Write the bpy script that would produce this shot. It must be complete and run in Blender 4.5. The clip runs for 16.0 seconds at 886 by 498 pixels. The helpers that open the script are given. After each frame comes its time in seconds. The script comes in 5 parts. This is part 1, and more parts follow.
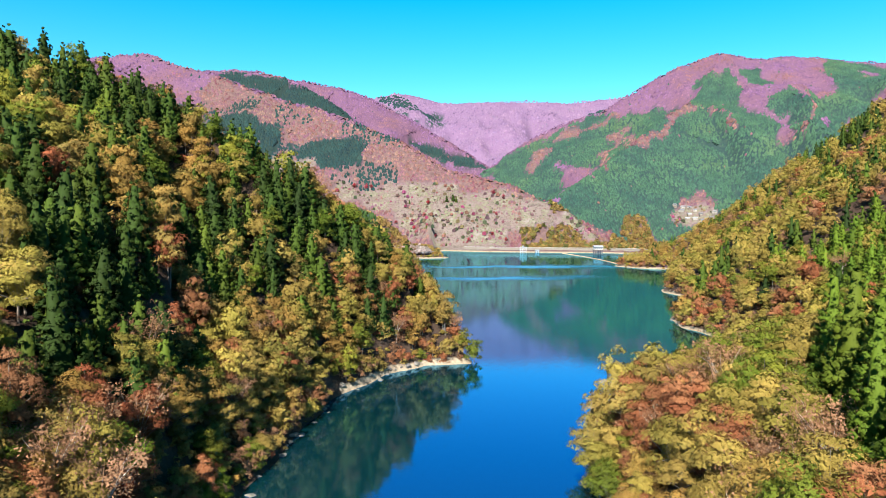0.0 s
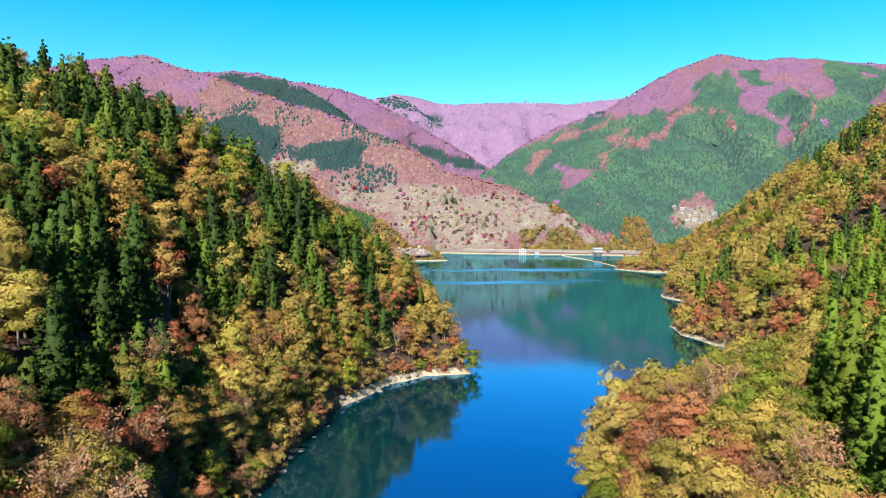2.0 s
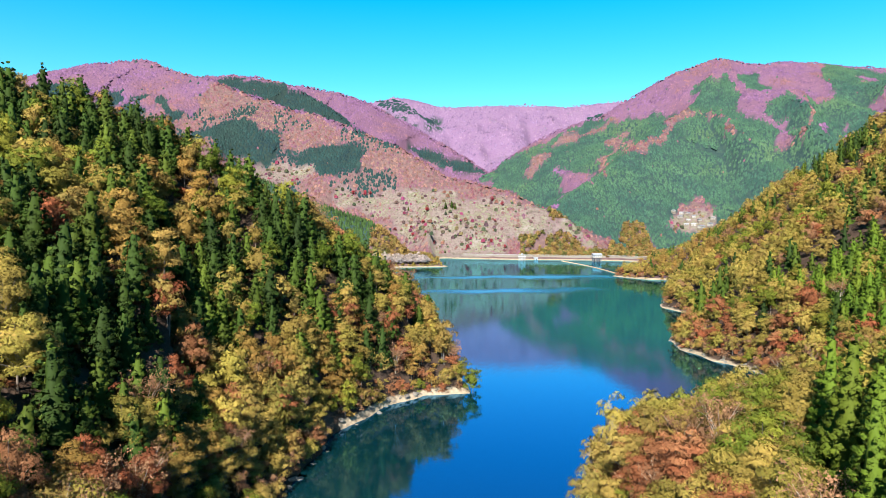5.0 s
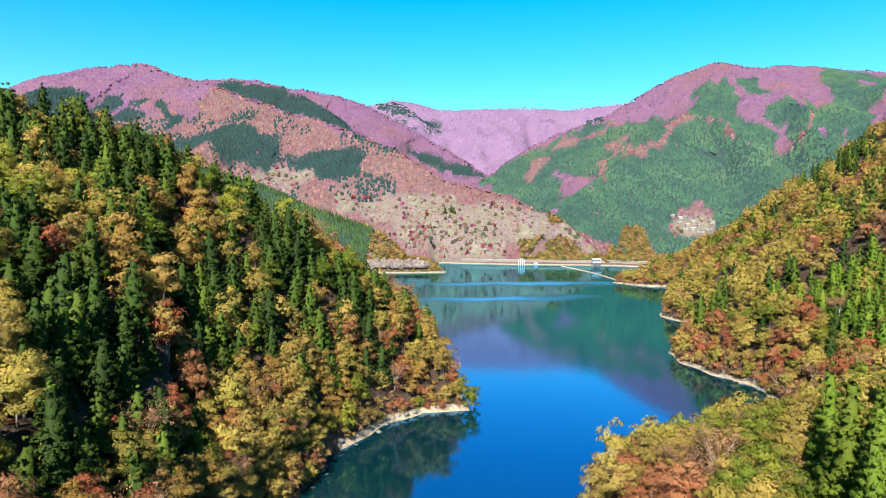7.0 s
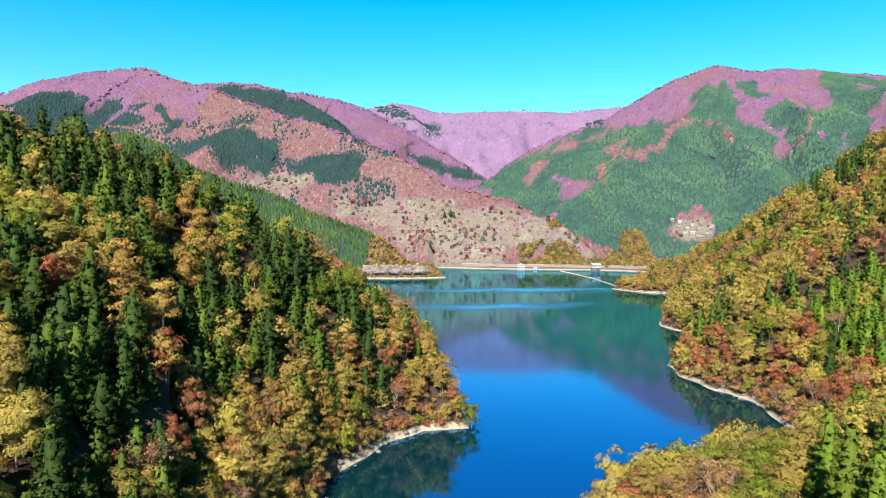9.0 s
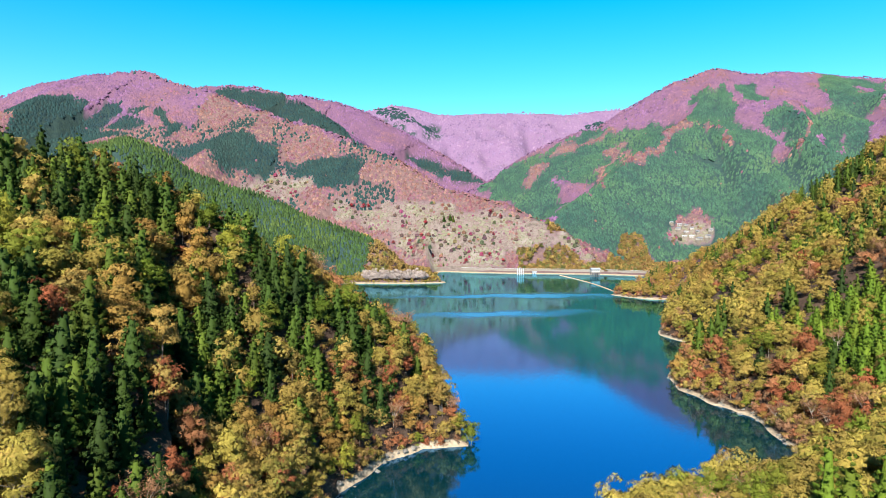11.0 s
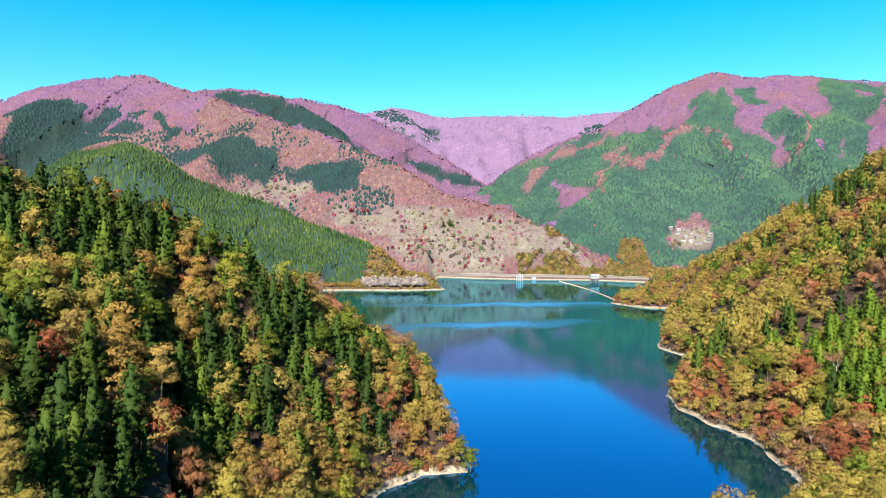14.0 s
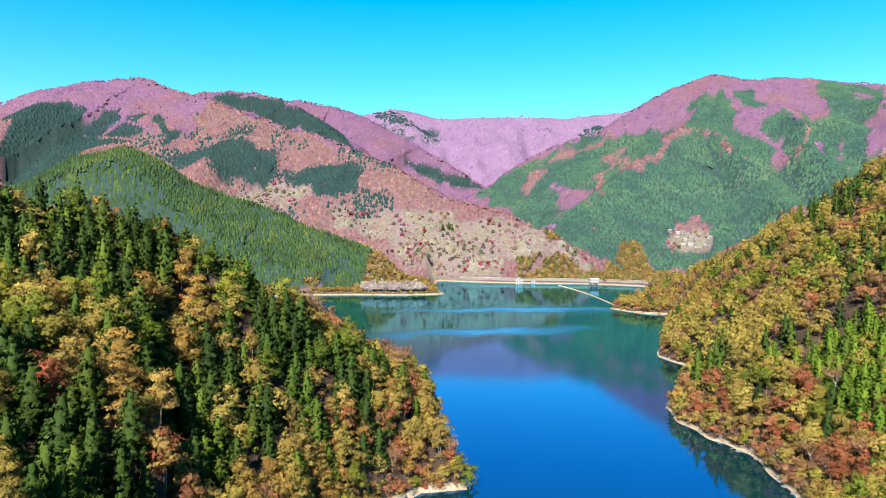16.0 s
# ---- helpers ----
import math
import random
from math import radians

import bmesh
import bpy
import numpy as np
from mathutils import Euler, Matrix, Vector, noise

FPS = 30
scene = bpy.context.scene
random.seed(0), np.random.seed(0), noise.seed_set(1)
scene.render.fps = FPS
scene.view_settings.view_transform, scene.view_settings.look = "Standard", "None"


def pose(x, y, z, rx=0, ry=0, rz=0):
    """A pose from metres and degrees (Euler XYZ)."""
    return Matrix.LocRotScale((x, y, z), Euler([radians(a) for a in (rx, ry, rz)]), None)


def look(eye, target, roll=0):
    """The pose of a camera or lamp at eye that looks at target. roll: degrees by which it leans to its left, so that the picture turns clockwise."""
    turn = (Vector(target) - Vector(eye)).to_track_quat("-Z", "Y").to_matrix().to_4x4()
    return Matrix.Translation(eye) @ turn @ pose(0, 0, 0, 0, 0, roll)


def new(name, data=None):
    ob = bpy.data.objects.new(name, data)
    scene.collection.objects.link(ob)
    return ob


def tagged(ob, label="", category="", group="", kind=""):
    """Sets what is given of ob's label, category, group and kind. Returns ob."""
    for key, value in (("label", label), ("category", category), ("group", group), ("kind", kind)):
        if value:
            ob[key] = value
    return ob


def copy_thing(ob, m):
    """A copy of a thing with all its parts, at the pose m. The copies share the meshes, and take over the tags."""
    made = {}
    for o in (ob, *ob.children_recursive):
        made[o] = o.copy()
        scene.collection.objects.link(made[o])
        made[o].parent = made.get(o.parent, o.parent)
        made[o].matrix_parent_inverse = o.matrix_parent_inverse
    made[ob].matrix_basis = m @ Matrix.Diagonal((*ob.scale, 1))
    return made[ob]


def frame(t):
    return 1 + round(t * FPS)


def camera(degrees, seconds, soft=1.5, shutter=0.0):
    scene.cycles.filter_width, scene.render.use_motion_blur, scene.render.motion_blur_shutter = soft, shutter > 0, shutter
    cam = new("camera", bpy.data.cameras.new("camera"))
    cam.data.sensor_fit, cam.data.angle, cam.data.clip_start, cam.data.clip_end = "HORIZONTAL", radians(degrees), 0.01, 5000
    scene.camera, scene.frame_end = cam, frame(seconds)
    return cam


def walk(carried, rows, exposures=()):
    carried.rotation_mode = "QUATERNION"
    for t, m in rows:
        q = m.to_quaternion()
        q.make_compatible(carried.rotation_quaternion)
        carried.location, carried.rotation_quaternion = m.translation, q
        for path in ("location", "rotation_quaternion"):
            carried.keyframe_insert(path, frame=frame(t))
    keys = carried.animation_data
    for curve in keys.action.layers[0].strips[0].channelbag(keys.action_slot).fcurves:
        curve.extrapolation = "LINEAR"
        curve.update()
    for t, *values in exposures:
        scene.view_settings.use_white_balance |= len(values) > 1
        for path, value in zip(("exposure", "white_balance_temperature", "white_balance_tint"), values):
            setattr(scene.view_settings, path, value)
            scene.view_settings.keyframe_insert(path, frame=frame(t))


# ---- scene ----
cam = camera(67.1, 16.0, soft=0.5)
METRES, EYE, TILT, LEAN, TURN = 40.0, 47.0, -1.95, 0.0, 0.0
ROWS = [
    (0.0, 0.0, 0.0, 0.0, 0.0, 0.0, -0.0),
    (0.5, -0.0003, -0.0005, 0.0208, -0.0, 0.0, -0.0),
    (1.0, -0.0003, -0.0009, 0.042, 0.0, 0.01, 0.0),
    (1.5, -0.0001, -0.0015, 0.0632, -0.02, 0.03, 0.01),
    (2.0, 0.0, -0.0021, 0.0845, -0.03, 0.03, 0.03),
    (2.5, 0.0002, -0.0029, 0.1069, -0.04, 0.06, 0.03),
    (3.0, 0.0005, -0.0035, 0.13, -0.04, 0.07, 0.03),
    (3.5, 0.0007, -0.0043, 0.1536, -0.05, 0.09, 0.03),
    (4.0, 0.0008, -0.0051, 0.1786, -0.06, 0.12, 0.04),
    (6.5, 0.0018, -0.011, 0.3291, -0.13, 0.33, 0.06),
    (7.0, 0.0024, -0.0122, 0.3621, -0.13, 0.38, 0.06),
    (7.5, 0.003, -0.0133, 0.396, -0.14, 0.42, 0.06),
    (8.0, 0.0032, -0.0145, 0.4302, -0.15, 0.46, 0.08),
    (8.5, 0.0037, -0.0153, 0.4648, -0.15, 0.5, 0.09),
    (9.0, 0.0042, -0.0165, 0.4992, -0.17, 0.53, 0.11),
    (11.5, 0.0035, -0.019, 0.6788, -0.24, 0.63, 0.1),
    (12.0, 0.004, -0.0202, 0.7146, -0.25, 0.64, 0.1),
    (12.5, 0.0043, -0.021, 0.75, -0.26, 0.67, 0.1),
    (13.0, 0.0047, -0.022, 0.7856, -0.26, 0.68, 0.1),
    (13.5, 0.005, -0.0226, 0.8215, -0.27, 0.69, 0.1),
    (14.0, 0.0049, -0.0231, 0.8571, -0.28, 0.71, 0.1),
    (14.5, 0.005, -0.0238, 0.8925, -0.29, 0.72, 0.1),
    (15.0, 0.0052, -0.0247, 0.9281, -0.31, 0.73, 0.12),
    (15.5, 0.0054, -0.0255, 0.9638, -0.32, 0.75, 0.12),
    (16.0, 0.0059, -0.0262, 0.9996, -0.33, 0.76, 0.12),
]
walk(cam, [(t, pose(0, 0, EYE, TILT, LEAN, TURN) @ pose(METRES * x, METRES * y, METRES * z, 90 + pitch, roll, yaw)) for t, x, y, z, yaw, pitch, roll in ROWS])

# ---- light ----
SUN_FROM = Vector((-0.25, -0.968, 0.0)).normalized()
SUN_HIGH = 40.0
sun_dir = (SUN_FROM * math.cos(radians(SUN_HIGH)) + Vector((0, 0, math.sin(radians(SUN_HIGH)))))
sun = new("sun", bpy.data.lights.new("sun", "SUN"))
sun.data.energy, sun.data.angle, sun.data.color = 5.0, radians(0.5), (1.0, 0.94, 0.84)
sun.matrix_world = look((0, 0, 900), Vector((0, 0, 900)) - sun_dir)
scene.view_settings.exposure = 2.18

world = bpy.data.worlds.new("sky")
scene.world = world
world.use_nodes = True
wt = world.node_tree
wt.nodes.clear()
sky = wt.nodes.new("ShaderNodeTexSky")
sky.sky_type, sky.sun_disc = "NISHITA", False
sky.sun_elevation, sky.sun_rotation = radians(SUN_HIGH), math.atan2(SUN_FROM.x, SUN_FROM.y)
sky.air_density, sky.dust_density, sky.ozone_density = 1.0, 0.2, 2.0
grade = wt.nodes.new("ShaderNodeHueSaturation")
grade.inputs["Hue"].default_value = 0.478
grade.inputs["Saturation"].default_value = 1.57
grade.inputs["Value"].default_value = 1.01
back = wt.nodes.new("ShaderNodeBackground")
back.inputs["Strength"].default_value = 0.05
wout = wt.nodes.new("ShaderNodeOutputWorld")
wt.links.new(sky.outputs[0], grade.inputs["Color"])
wt.links.new(grade.outputs[0], back.inputs[0])
wt.links.new(back.outputs[0], wout.inputs[0])


# ---- materials ----
def shader(name):
    m = bpy.data.materials.new(name)
    m.use_nodes = True
    m.node_tree.nodes.clear()
    return m, m.node_tree.nodes, m.node_tree.links


def put(nodes, kind, **kw):
    n = nodes.new("ShaderNode" + kind)
    for k, v in kw.items():
        if k in n.inputs:
            n.inputs[k].default_value = v
    return n


def ramp(nodes, stops):
    r = nodes.new("ShaderNodeValToRGB")
    while len(r.color_ramp.elements) < len(stops):
        r.color_ramp.elements.new(0.5)
    for e, (p, c) in zip(r.color_ramp.elements, stops):
        e.position, e.color = p, (*c, 1)
    return r


def calc(nodes, links, op, a, b):
    n = nodes.new("ShaderNodeMath")
    n.operation = op
    for i, v in enumerate((a, b)):
        if isinstance(v, (int, float)):
            n.inputs[i].default_value = v
        else:
            links.new(v, n.inputs[i])
    return n.outputs[0]


def blend(nodes, links, fac, a, b, how="MIX"):
    n = nodes.new("ShaderNodeMix")
    n.data_type, n.blend_type = "RGBA", how
    for sock, v in ((n.inputs[0], fac), (n.inputs[6], a), (n.inputs[7], b)):
        if isinstance(v, (int, float)):
            sock.default_value = v
        elif isinstance(v, tuple):
            sock.default_value = (*v, 1)
        else:
            links.new(v, sock)
    return n.outputs[2]


def leaf_material(name, stops, through_light=0.25, spread=0.5, gaps=0.0, gap_size=2.6):
    """Foliage: each plant takes its own tone from the ramp, each clump varies round it."""
    m, n, l = shader(name)
    info = n.new("ShaderNodeObjectInfo")
    tint = n.new("ShaderNodeAttribute")
    tint.attribute_name = "tint"
    geo = n.new("ShaderNodeNewGeometry")
    tone = calc(n, l, "FRACT", calc(n, l, "ADD", info.outputs["Random"], tint.outputs["Fac"]), 0)
    tone = calc(n, l, "ADD", calc(n, l, "MULTIPLY", tone, 1 - spread * 0.5), calc(n, l, "MULTIPLY", geo.outputs["Random Per Island"], spread * 0.5))
    r = ramp(n, stops)
    l.new(tone, r.inputs[0])
    value = calc(n, l, "ADD", calc(n, l, "MULTIPLY", geo.outputs["Random Per Island"], 0.16), 0.92)
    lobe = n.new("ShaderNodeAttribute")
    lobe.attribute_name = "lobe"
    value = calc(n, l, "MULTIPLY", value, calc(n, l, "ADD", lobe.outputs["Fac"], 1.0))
    each = calc(n, l, "FRACT", calc(n, l, "MULTIPLY", calc(n, l, "ADD", info.outputs["Random"], tint.outputs["Fac"]), 7.31), 0)
    value = calc(n, l, "MULTIPLY", value, calc(n, l, "ADD", calc(n, l, "MULTIPLY", each, 0.55), 0.72))
    tc = n.new("ShaderNodeTexCoord")
    grain = put(n, "TexNoise", Scale=2.2, Detail=3.0)
    l.new(tc.outputs["Object"], grain.inputs["Vector"])
    value = calc(n, l, "MULTIPLY", value, calc(n, l, "ADD", calc(n, l, "MULTIPLY", grain.outputs[0], 0.5), 0.75))
    hsv = n.new("ShaderNodeHueSaturation")
    l.new(r.outputs[0], hsv.inputs["Color"])
    l.new(value, hsv.inputs["Value"])
    diff = put(n, "BsdfPrincipled", Roughness=0.75)
    diff.inputs["Specular IOR Level"].default_value = 0.08
    l.new(hsv.outputs[0], diff.inputs["Base Color"])
    tr = n.new("ShaderNodeBsdfTranslucent")
    l.new(hsv.outputs[0], tr.inputs["Color"])
    mix = n.new("ShaderNodeMixShader")
    mix.inputs[0].default_value = through_light
    l.new(diff.outputs[0], mix.inputs[1])
    l.new(tr.outputs[0], mix.inputs[2])
    out = n.new("ShaderNodeOutputMaterial")
    if gaps:
        leaves = put(n, "TexVoronoi", Scale=gap_size, Randomness=1.0)
        l.new(tc.outputs["Object"], leaves.inputs["Vector"])
        cut = calc(n, l, "LESS_THAN", leaves.outputs["Distance"], gaps)
        clear = n.new("ShaderNodeBsdfTransparent")
        leafy_ = n.new("ShaderNodeMixShader")
        l.new(cut, leafy_.inputs[0])
        l.new(clear.outputs[0], leafy_.inputs[1])
        l.new(mix.outputs[0], leafy_.inputs[2])
        l.new(leafy_.outputs[0], out.inputs[0])
    else:
        l.new(mix.outputs[0], out.inputs[0])
    return m


def far_material(name, stops, fleck=0.5, apart=0.18):
    """Woods seen from afar: the tone drifts over hundreds of metres, and every crown differs a little."""
    m, n, l = shader(name)
    tc = n.new("ShaderNodeTexCoord")
    geo = n.new("ShaderNodeNewGeometry")
    drift = put(n, "TexNoise", Scale=0.0075, Detail=5.0, Roughness=0.6)
    l.new(tc.outputs["Object"], drift.inputs["Vector"])
    wide = n.new("ShaderNodeMapRange")
    wide.inputs["From Min"].default_value, wide.inputs["From Max"].default_value = 0.32, 0.68
    l.new(drift.outputs[0], wide.inputs["Value"])
    tone = calc(n, l, "ADD", calc(n, l, "MULTIPLY", wide.outputs[0], 1 - apart), calc(n, l, "MULTIPLY", geo.outputs["Random Per Island"], apart))
    r = ramp(n, stops)
    l.new(tone, r.inputs[0])
    hsv = n.new("ShaderNodeHueSaturation")
    l.new(r.outputs[0], hsv.inputs["Color"])
    patch = put(n, "TexNoise", Scale=0.03, Detail=3.0)
    l.new(tc.outputs["Object"], patch.inputs["Vector"])
    val = calc(n, l, "ADD", calc(n, l, "MULTIPLY", geo.outputs["Random Per Island"], fleck), calc(n, l, "MULTIPLY", patch.outputs[0], 0.7))
    fine = put(n, "TexNoise", Scale=0.45, Detail=4.0, Roughness=0.7)
    l.new(tc.outputs["Object"], fine.inputs["Vector"])
    sprig = n.new("ShaderNodeMapRange")
    sprig.inputs["From Min"].default_value, sprig.inputs["From Max"].default_value = 0.33, 0.67
    sprig.inputs["To Min"].default_value, sprig.inputs["To Max"].default_value = 0.5, 1.45
    l.new(fine.outputs[0], sprig.inputs["Value"])
    l.new(calc(n, l, "MULTIPLY", calc(n, l, "ADD", val, 0.65 - fleck * 0.5), sprig.outputs[0]), hsv.inputs["Value"])
    b = put(n, "BsdfPrincipled", Roughness=0.9)
    b.inputs["Specular IOR Level"].default_value = 0.1
    l.new(hsv.outputs[0], b.inputs["Base Color"])
    out = n.new("ShaderNodeOutputMaterial")
    l.new(b.outputs[0], out.inputs[0])
    return m


def plain_material(name, c1, c2, scale=1.0, rough=0.8, bump=0.2, metal=0.0):
    """A surface with two tones, stains and fine relief."""
    m, n, l = shader(name)
    tc = n.new("ShaderNodeTexCoord")
    big = put(n, "TexNoise", Scale=scale, Detail=5.0)
    fine = put(n, "TexNoise", Scale=scale * 9, Detail=4.0)
    for t in (big, fine):
        l.new(tc.outputs["Object"], t.inputs["Vector"])
    col = blend(n, l, big.outputs[0], c1, c2)
    col = blend(n, l, 0.35, col, fine.outputs[1], "SOFT_LIGHT")
    b = put(n, "BsdfPrincipled", Roughness=rough, Metallic=metal)
    l.new(col, b.inputs["Base Color"])
    bp = put(n, "Bump", Strength=bump, Distance=0.1)
    l.new(fine.outputs[0], bp.inputs["Height"])
    l.new(bp.outputs[0], b.inputs["Normal"])
    out = n.new("ShaderNodeOutputMaterial")
    l.new(b.outputs[0], out.inputs[0])
    return m


LEAF = {
    "yellow": leaf_material("yellow_leaves", [(0.0, (0.114, 0.102, 0.019)), (0.35, (0.153, 0.120, 0.024)), (0.7, (0.162, 0.108, 0.029)), (1.0, (0.101, 0.106, 0.019))], 0.15, gaps=0.54, gap_size=9.0),
    "orange": leaf_material("orange_leaves", [(0.0, (0.147, 0.105, 0.025)), (0.5, (0.153, 0.085, 0.021)), (1.0, (0.132, 0.105, 0.030))], 0.15, gaps=0.54, gap_size=9.0),
    "rust": leaf_material("rust_leaves", [(0.0, (0.133, 0.035, 0.016)), (0.6, (0.147, 0.056, 0.024)), (1.0, (0.161, 0.079, 0.038))], 0.15, gaps=0.54, gap_size=9.0),
    "green": leaf_material("green_leaves", [(0.0, (0.038, 0.062, 0.005)), (0.5, (0.074, 0.086, 0.010)), (1.0, (0.108, 0.100, 0.012))], 0.15, gaps=0.54, gap_size=9.0),
    "red": leaf_material("red_leaves", [(0.0, (0.172, 0.014, 0.018)), (0.6, (0.145, 0.019, 0.034)), (1.0, (0.172, 0.045, 0.042))], 0.15, gaps=0.54, gap_size=9.0),
    "twig": leaf_material("bare_twigs", [(0.0, (0.121, 0.062, 0.032)), (0.5, (0.148, 0.080, 0.044)), (1.0, (0.134, 0.060, 0.030))], 0.1, gaps=0.46, gap_size=5.0),
    "branch": leaf_material("bare_branches", [(0.0, (0.121, 0.062, 0.032)), (0.5, (0.148, 0.080, 0.044)), (1.0, (0.134, 0.060, 0.030))], 0.1),
    "conifer": leaf_material("conifer_needles", [(0.0, (0.010, 0.021, 0.004)), (0.5, (0.019, 0.036, 0.004)), (1.0, (0.039, 0.056, 0.006))], 0.06, 0.3),
    "cedar": leaf_material("cedar_sprays", [(0.0, (0.023, 0.044, 0.004)), (0.5, (0.044, 0.068, 0.006)), (1.0, (0.068, 0.088, 0.008))], 0.06, 0.2),
    "young_cedar": leaf_material("young_cedar_sprays", [(0.0, (0.028, 0.055, 0.005)), (0.5, (0.046, 0.074, 0.006)), (1.0, (0.063, 0.086, 0.008))], 0.06, 0.4),
    # far woods: bluish distance haze is mixed into their base colours
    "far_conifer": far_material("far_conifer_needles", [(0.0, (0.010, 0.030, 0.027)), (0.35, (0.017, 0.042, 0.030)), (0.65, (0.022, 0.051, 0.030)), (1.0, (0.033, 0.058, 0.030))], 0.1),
    # darker, bluer copy of the far conifers: shade and haze put into the colour
    "hazed_dark_conifer": far_material("shaded_conifer_needles", [(0.0, (0.006, 0.015, 0.020)), (0.5, (0.007, 0.020, 0.020)), (1.0, (0.010, 0.022, 0.019))], 0.35),
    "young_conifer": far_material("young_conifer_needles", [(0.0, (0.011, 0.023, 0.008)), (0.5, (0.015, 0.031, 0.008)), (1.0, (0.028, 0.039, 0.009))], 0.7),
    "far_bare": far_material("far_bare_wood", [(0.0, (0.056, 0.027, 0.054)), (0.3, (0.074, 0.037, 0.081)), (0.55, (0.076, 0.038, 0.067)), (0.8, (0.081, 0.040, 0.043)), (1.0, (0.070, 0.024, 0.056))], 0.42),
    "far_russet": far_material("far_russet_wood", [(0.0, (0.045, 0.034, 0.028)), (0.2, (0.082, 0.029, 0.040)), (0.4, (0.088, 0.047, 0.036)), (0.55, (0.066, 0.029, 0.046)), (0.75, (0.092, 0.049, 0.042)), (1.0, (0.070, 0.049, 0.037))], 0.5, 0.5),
    "golden": leaf_material("golden_wood", [(0.0, (0.043, 0.060, 0.017)), (0.3, (0.104, 0.085, 0.023)), (0.55, (0.133, 0.079, 0.029)), (0.75, (0.151, 0.104, 0.029)), (1.0, (0.122, 0.060, 0.029))], 0.1, 0.2, gaps=0.55, gap_size=1.4),
    "shrub": leaf_material("meadow_shrubs", [(0.0, (0.020, 0.032, 0.019)), (0.25, (0.041, 0.043, 0.022)), (0.45, (0.072, 0.041, 0.039)), (0.6, (0.043, 0.024, 0.031)), (0.75, (0.085, 0.068, 0.031)), (0.88, (0.102, 0.019, 0.036)), (1.0, (0.081, 0.025, 0.060))], 0.05, 0.2),
}
BARK = plain_material("bark", (0.053, 0.04, 0.029), (0.128, 0.106, 0.09), 1.5, 0.9, 0.5)
PALE_BARK = plain_material("pale_bark", (0.159, 0.132, 0.112), (0.266, 0.234, 0.202), 1.5, 0.9, 0.4)


def ground_material():
    m, n, l = shader("ground")
    tc = n.new("ShaderNodeTexCoord")
    geo = n.new("ShaderNodeNewGeometry")
    sep = n.new("ShaderNodeSeparateXYZ")
    l.new(geo.outputs["Position"], sep.inputs[0])
    cover = n.new("ShaderNodeVertexColor")
    cover.layer_name = "cover"
    cs = n.new("ShaderNodeSeparateColor")
    l.new(cover.outputs[0], cs.inputs[0])
    n1 = put(n, "TexNoise", Scale=0.012, Detail=8.0, Roughness=0.65)
    n2 = put(n, "TexNoise", Scale=0.11, Detail=5.0, Roughness=0.6)
    n3 = put(n, "TexNoise", Scale=1.3, Detail=4.0)
    for t in (n1, n2, n3):
        l.new(tc.outputs["Object"], t.inputs["Vector"])
    litter = ramp(n, [(0.3, (0.017, 0.011, 0.009)), (0.5, (0.031, 0.020, 0.014)), (0.7, (0.055, 0.037, 0.028))])
    l.new(n2.outputs[0], litter.inputs[0])
    # mauve of bare woods, its blue raised to paint in distance haze
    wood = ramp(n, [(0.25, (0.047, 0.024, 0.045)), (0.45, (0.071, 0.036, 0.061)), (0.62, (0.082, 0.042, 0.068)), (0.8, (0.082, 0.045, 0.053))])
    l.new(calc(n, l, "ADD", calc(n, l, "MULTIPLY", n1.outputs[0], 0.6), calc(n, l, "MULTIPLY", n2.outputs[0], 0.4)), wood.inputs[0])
    # conifer floor, with haze blue in the colour
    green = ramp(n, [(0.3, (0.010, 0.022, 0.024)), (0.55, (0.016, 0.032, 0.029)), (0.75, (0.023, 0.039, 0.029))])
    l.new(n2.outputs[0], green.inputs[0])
    meadow = ramp(n, [(0.34, (0.046, 0.040, 0.030)), (0.42, (0.078, 0.060, 0.054)), (0.46, (0.106, 0.090, 0.079)), (0.50, (0.082, 0.052, 0.056)), (0.54, (0.078, 0.082, 0.047)), (0.58, (0.112, 0.094, 0.084)), (0.66, (0.130, 0.116, 0.102))])
    n4 = put(n, "TexNoise", Scale=0.11, Detail=6.0, Roughness=0.75)
    n5 = put(n, "TexNoise", Scale=0.021, Detail=3.0, Roughness=0.6)
    l.new(tc.outputs["Object"], n4.inputs["Vector"])
    l.new(tc.outputs["Object"], n5.inputs["Vector"])
    l.new(calc(n, l, "ADD", calc(n, l, "MULTIPLY", n4.outputs[0], 0.5), calc(n, l, "MULTIPLY", n5.outputs[0], 0.5)), meadow.inputs[0])
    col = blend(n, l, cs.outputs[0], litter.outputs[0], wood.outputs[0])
    extra = n.new("ShaderNodeVertexColor")
    extra.layer_name = "cover_more"
    es = n.new("ShaderNodeSeparateColor")
    l.new(extra.outputs[0], es.inputs[0])
    russet = ramp(n, [(0.3, (0.046, 0.030, 0.030)), (0.5, (0.072, 0.043, 0.043)), (0.7, (0.092, 0.061, 0.056))])
    l.new(n2.outputs[0], russet.inputs[0])
    # farthest ridge: lilac haze painted as the ground colour
    hazy_ridge = ramp(n, [(0.25, (0.060, 0.037, 0.071)), (0.45, (0.091, 0.054, 0.101)), (0.6, (0.106, 0.067, 0.112)), (0.8, (0.110, 0.073, 0.093))])
    l.new(calc(n, l, "ADD", calc(n, l, "MULTIPLY", n1.outputs[0], 0.5), calc(n, l, "MULTIPLY", n2.outputs[0], 0.5)), hazy_ridge.inputs[0])
    col = blend(n, l, es.outputs[0], col, russet.outputs[0])
    col = blend(n, l, es.outputs[1], col, hazy_ridge.outputs[0])
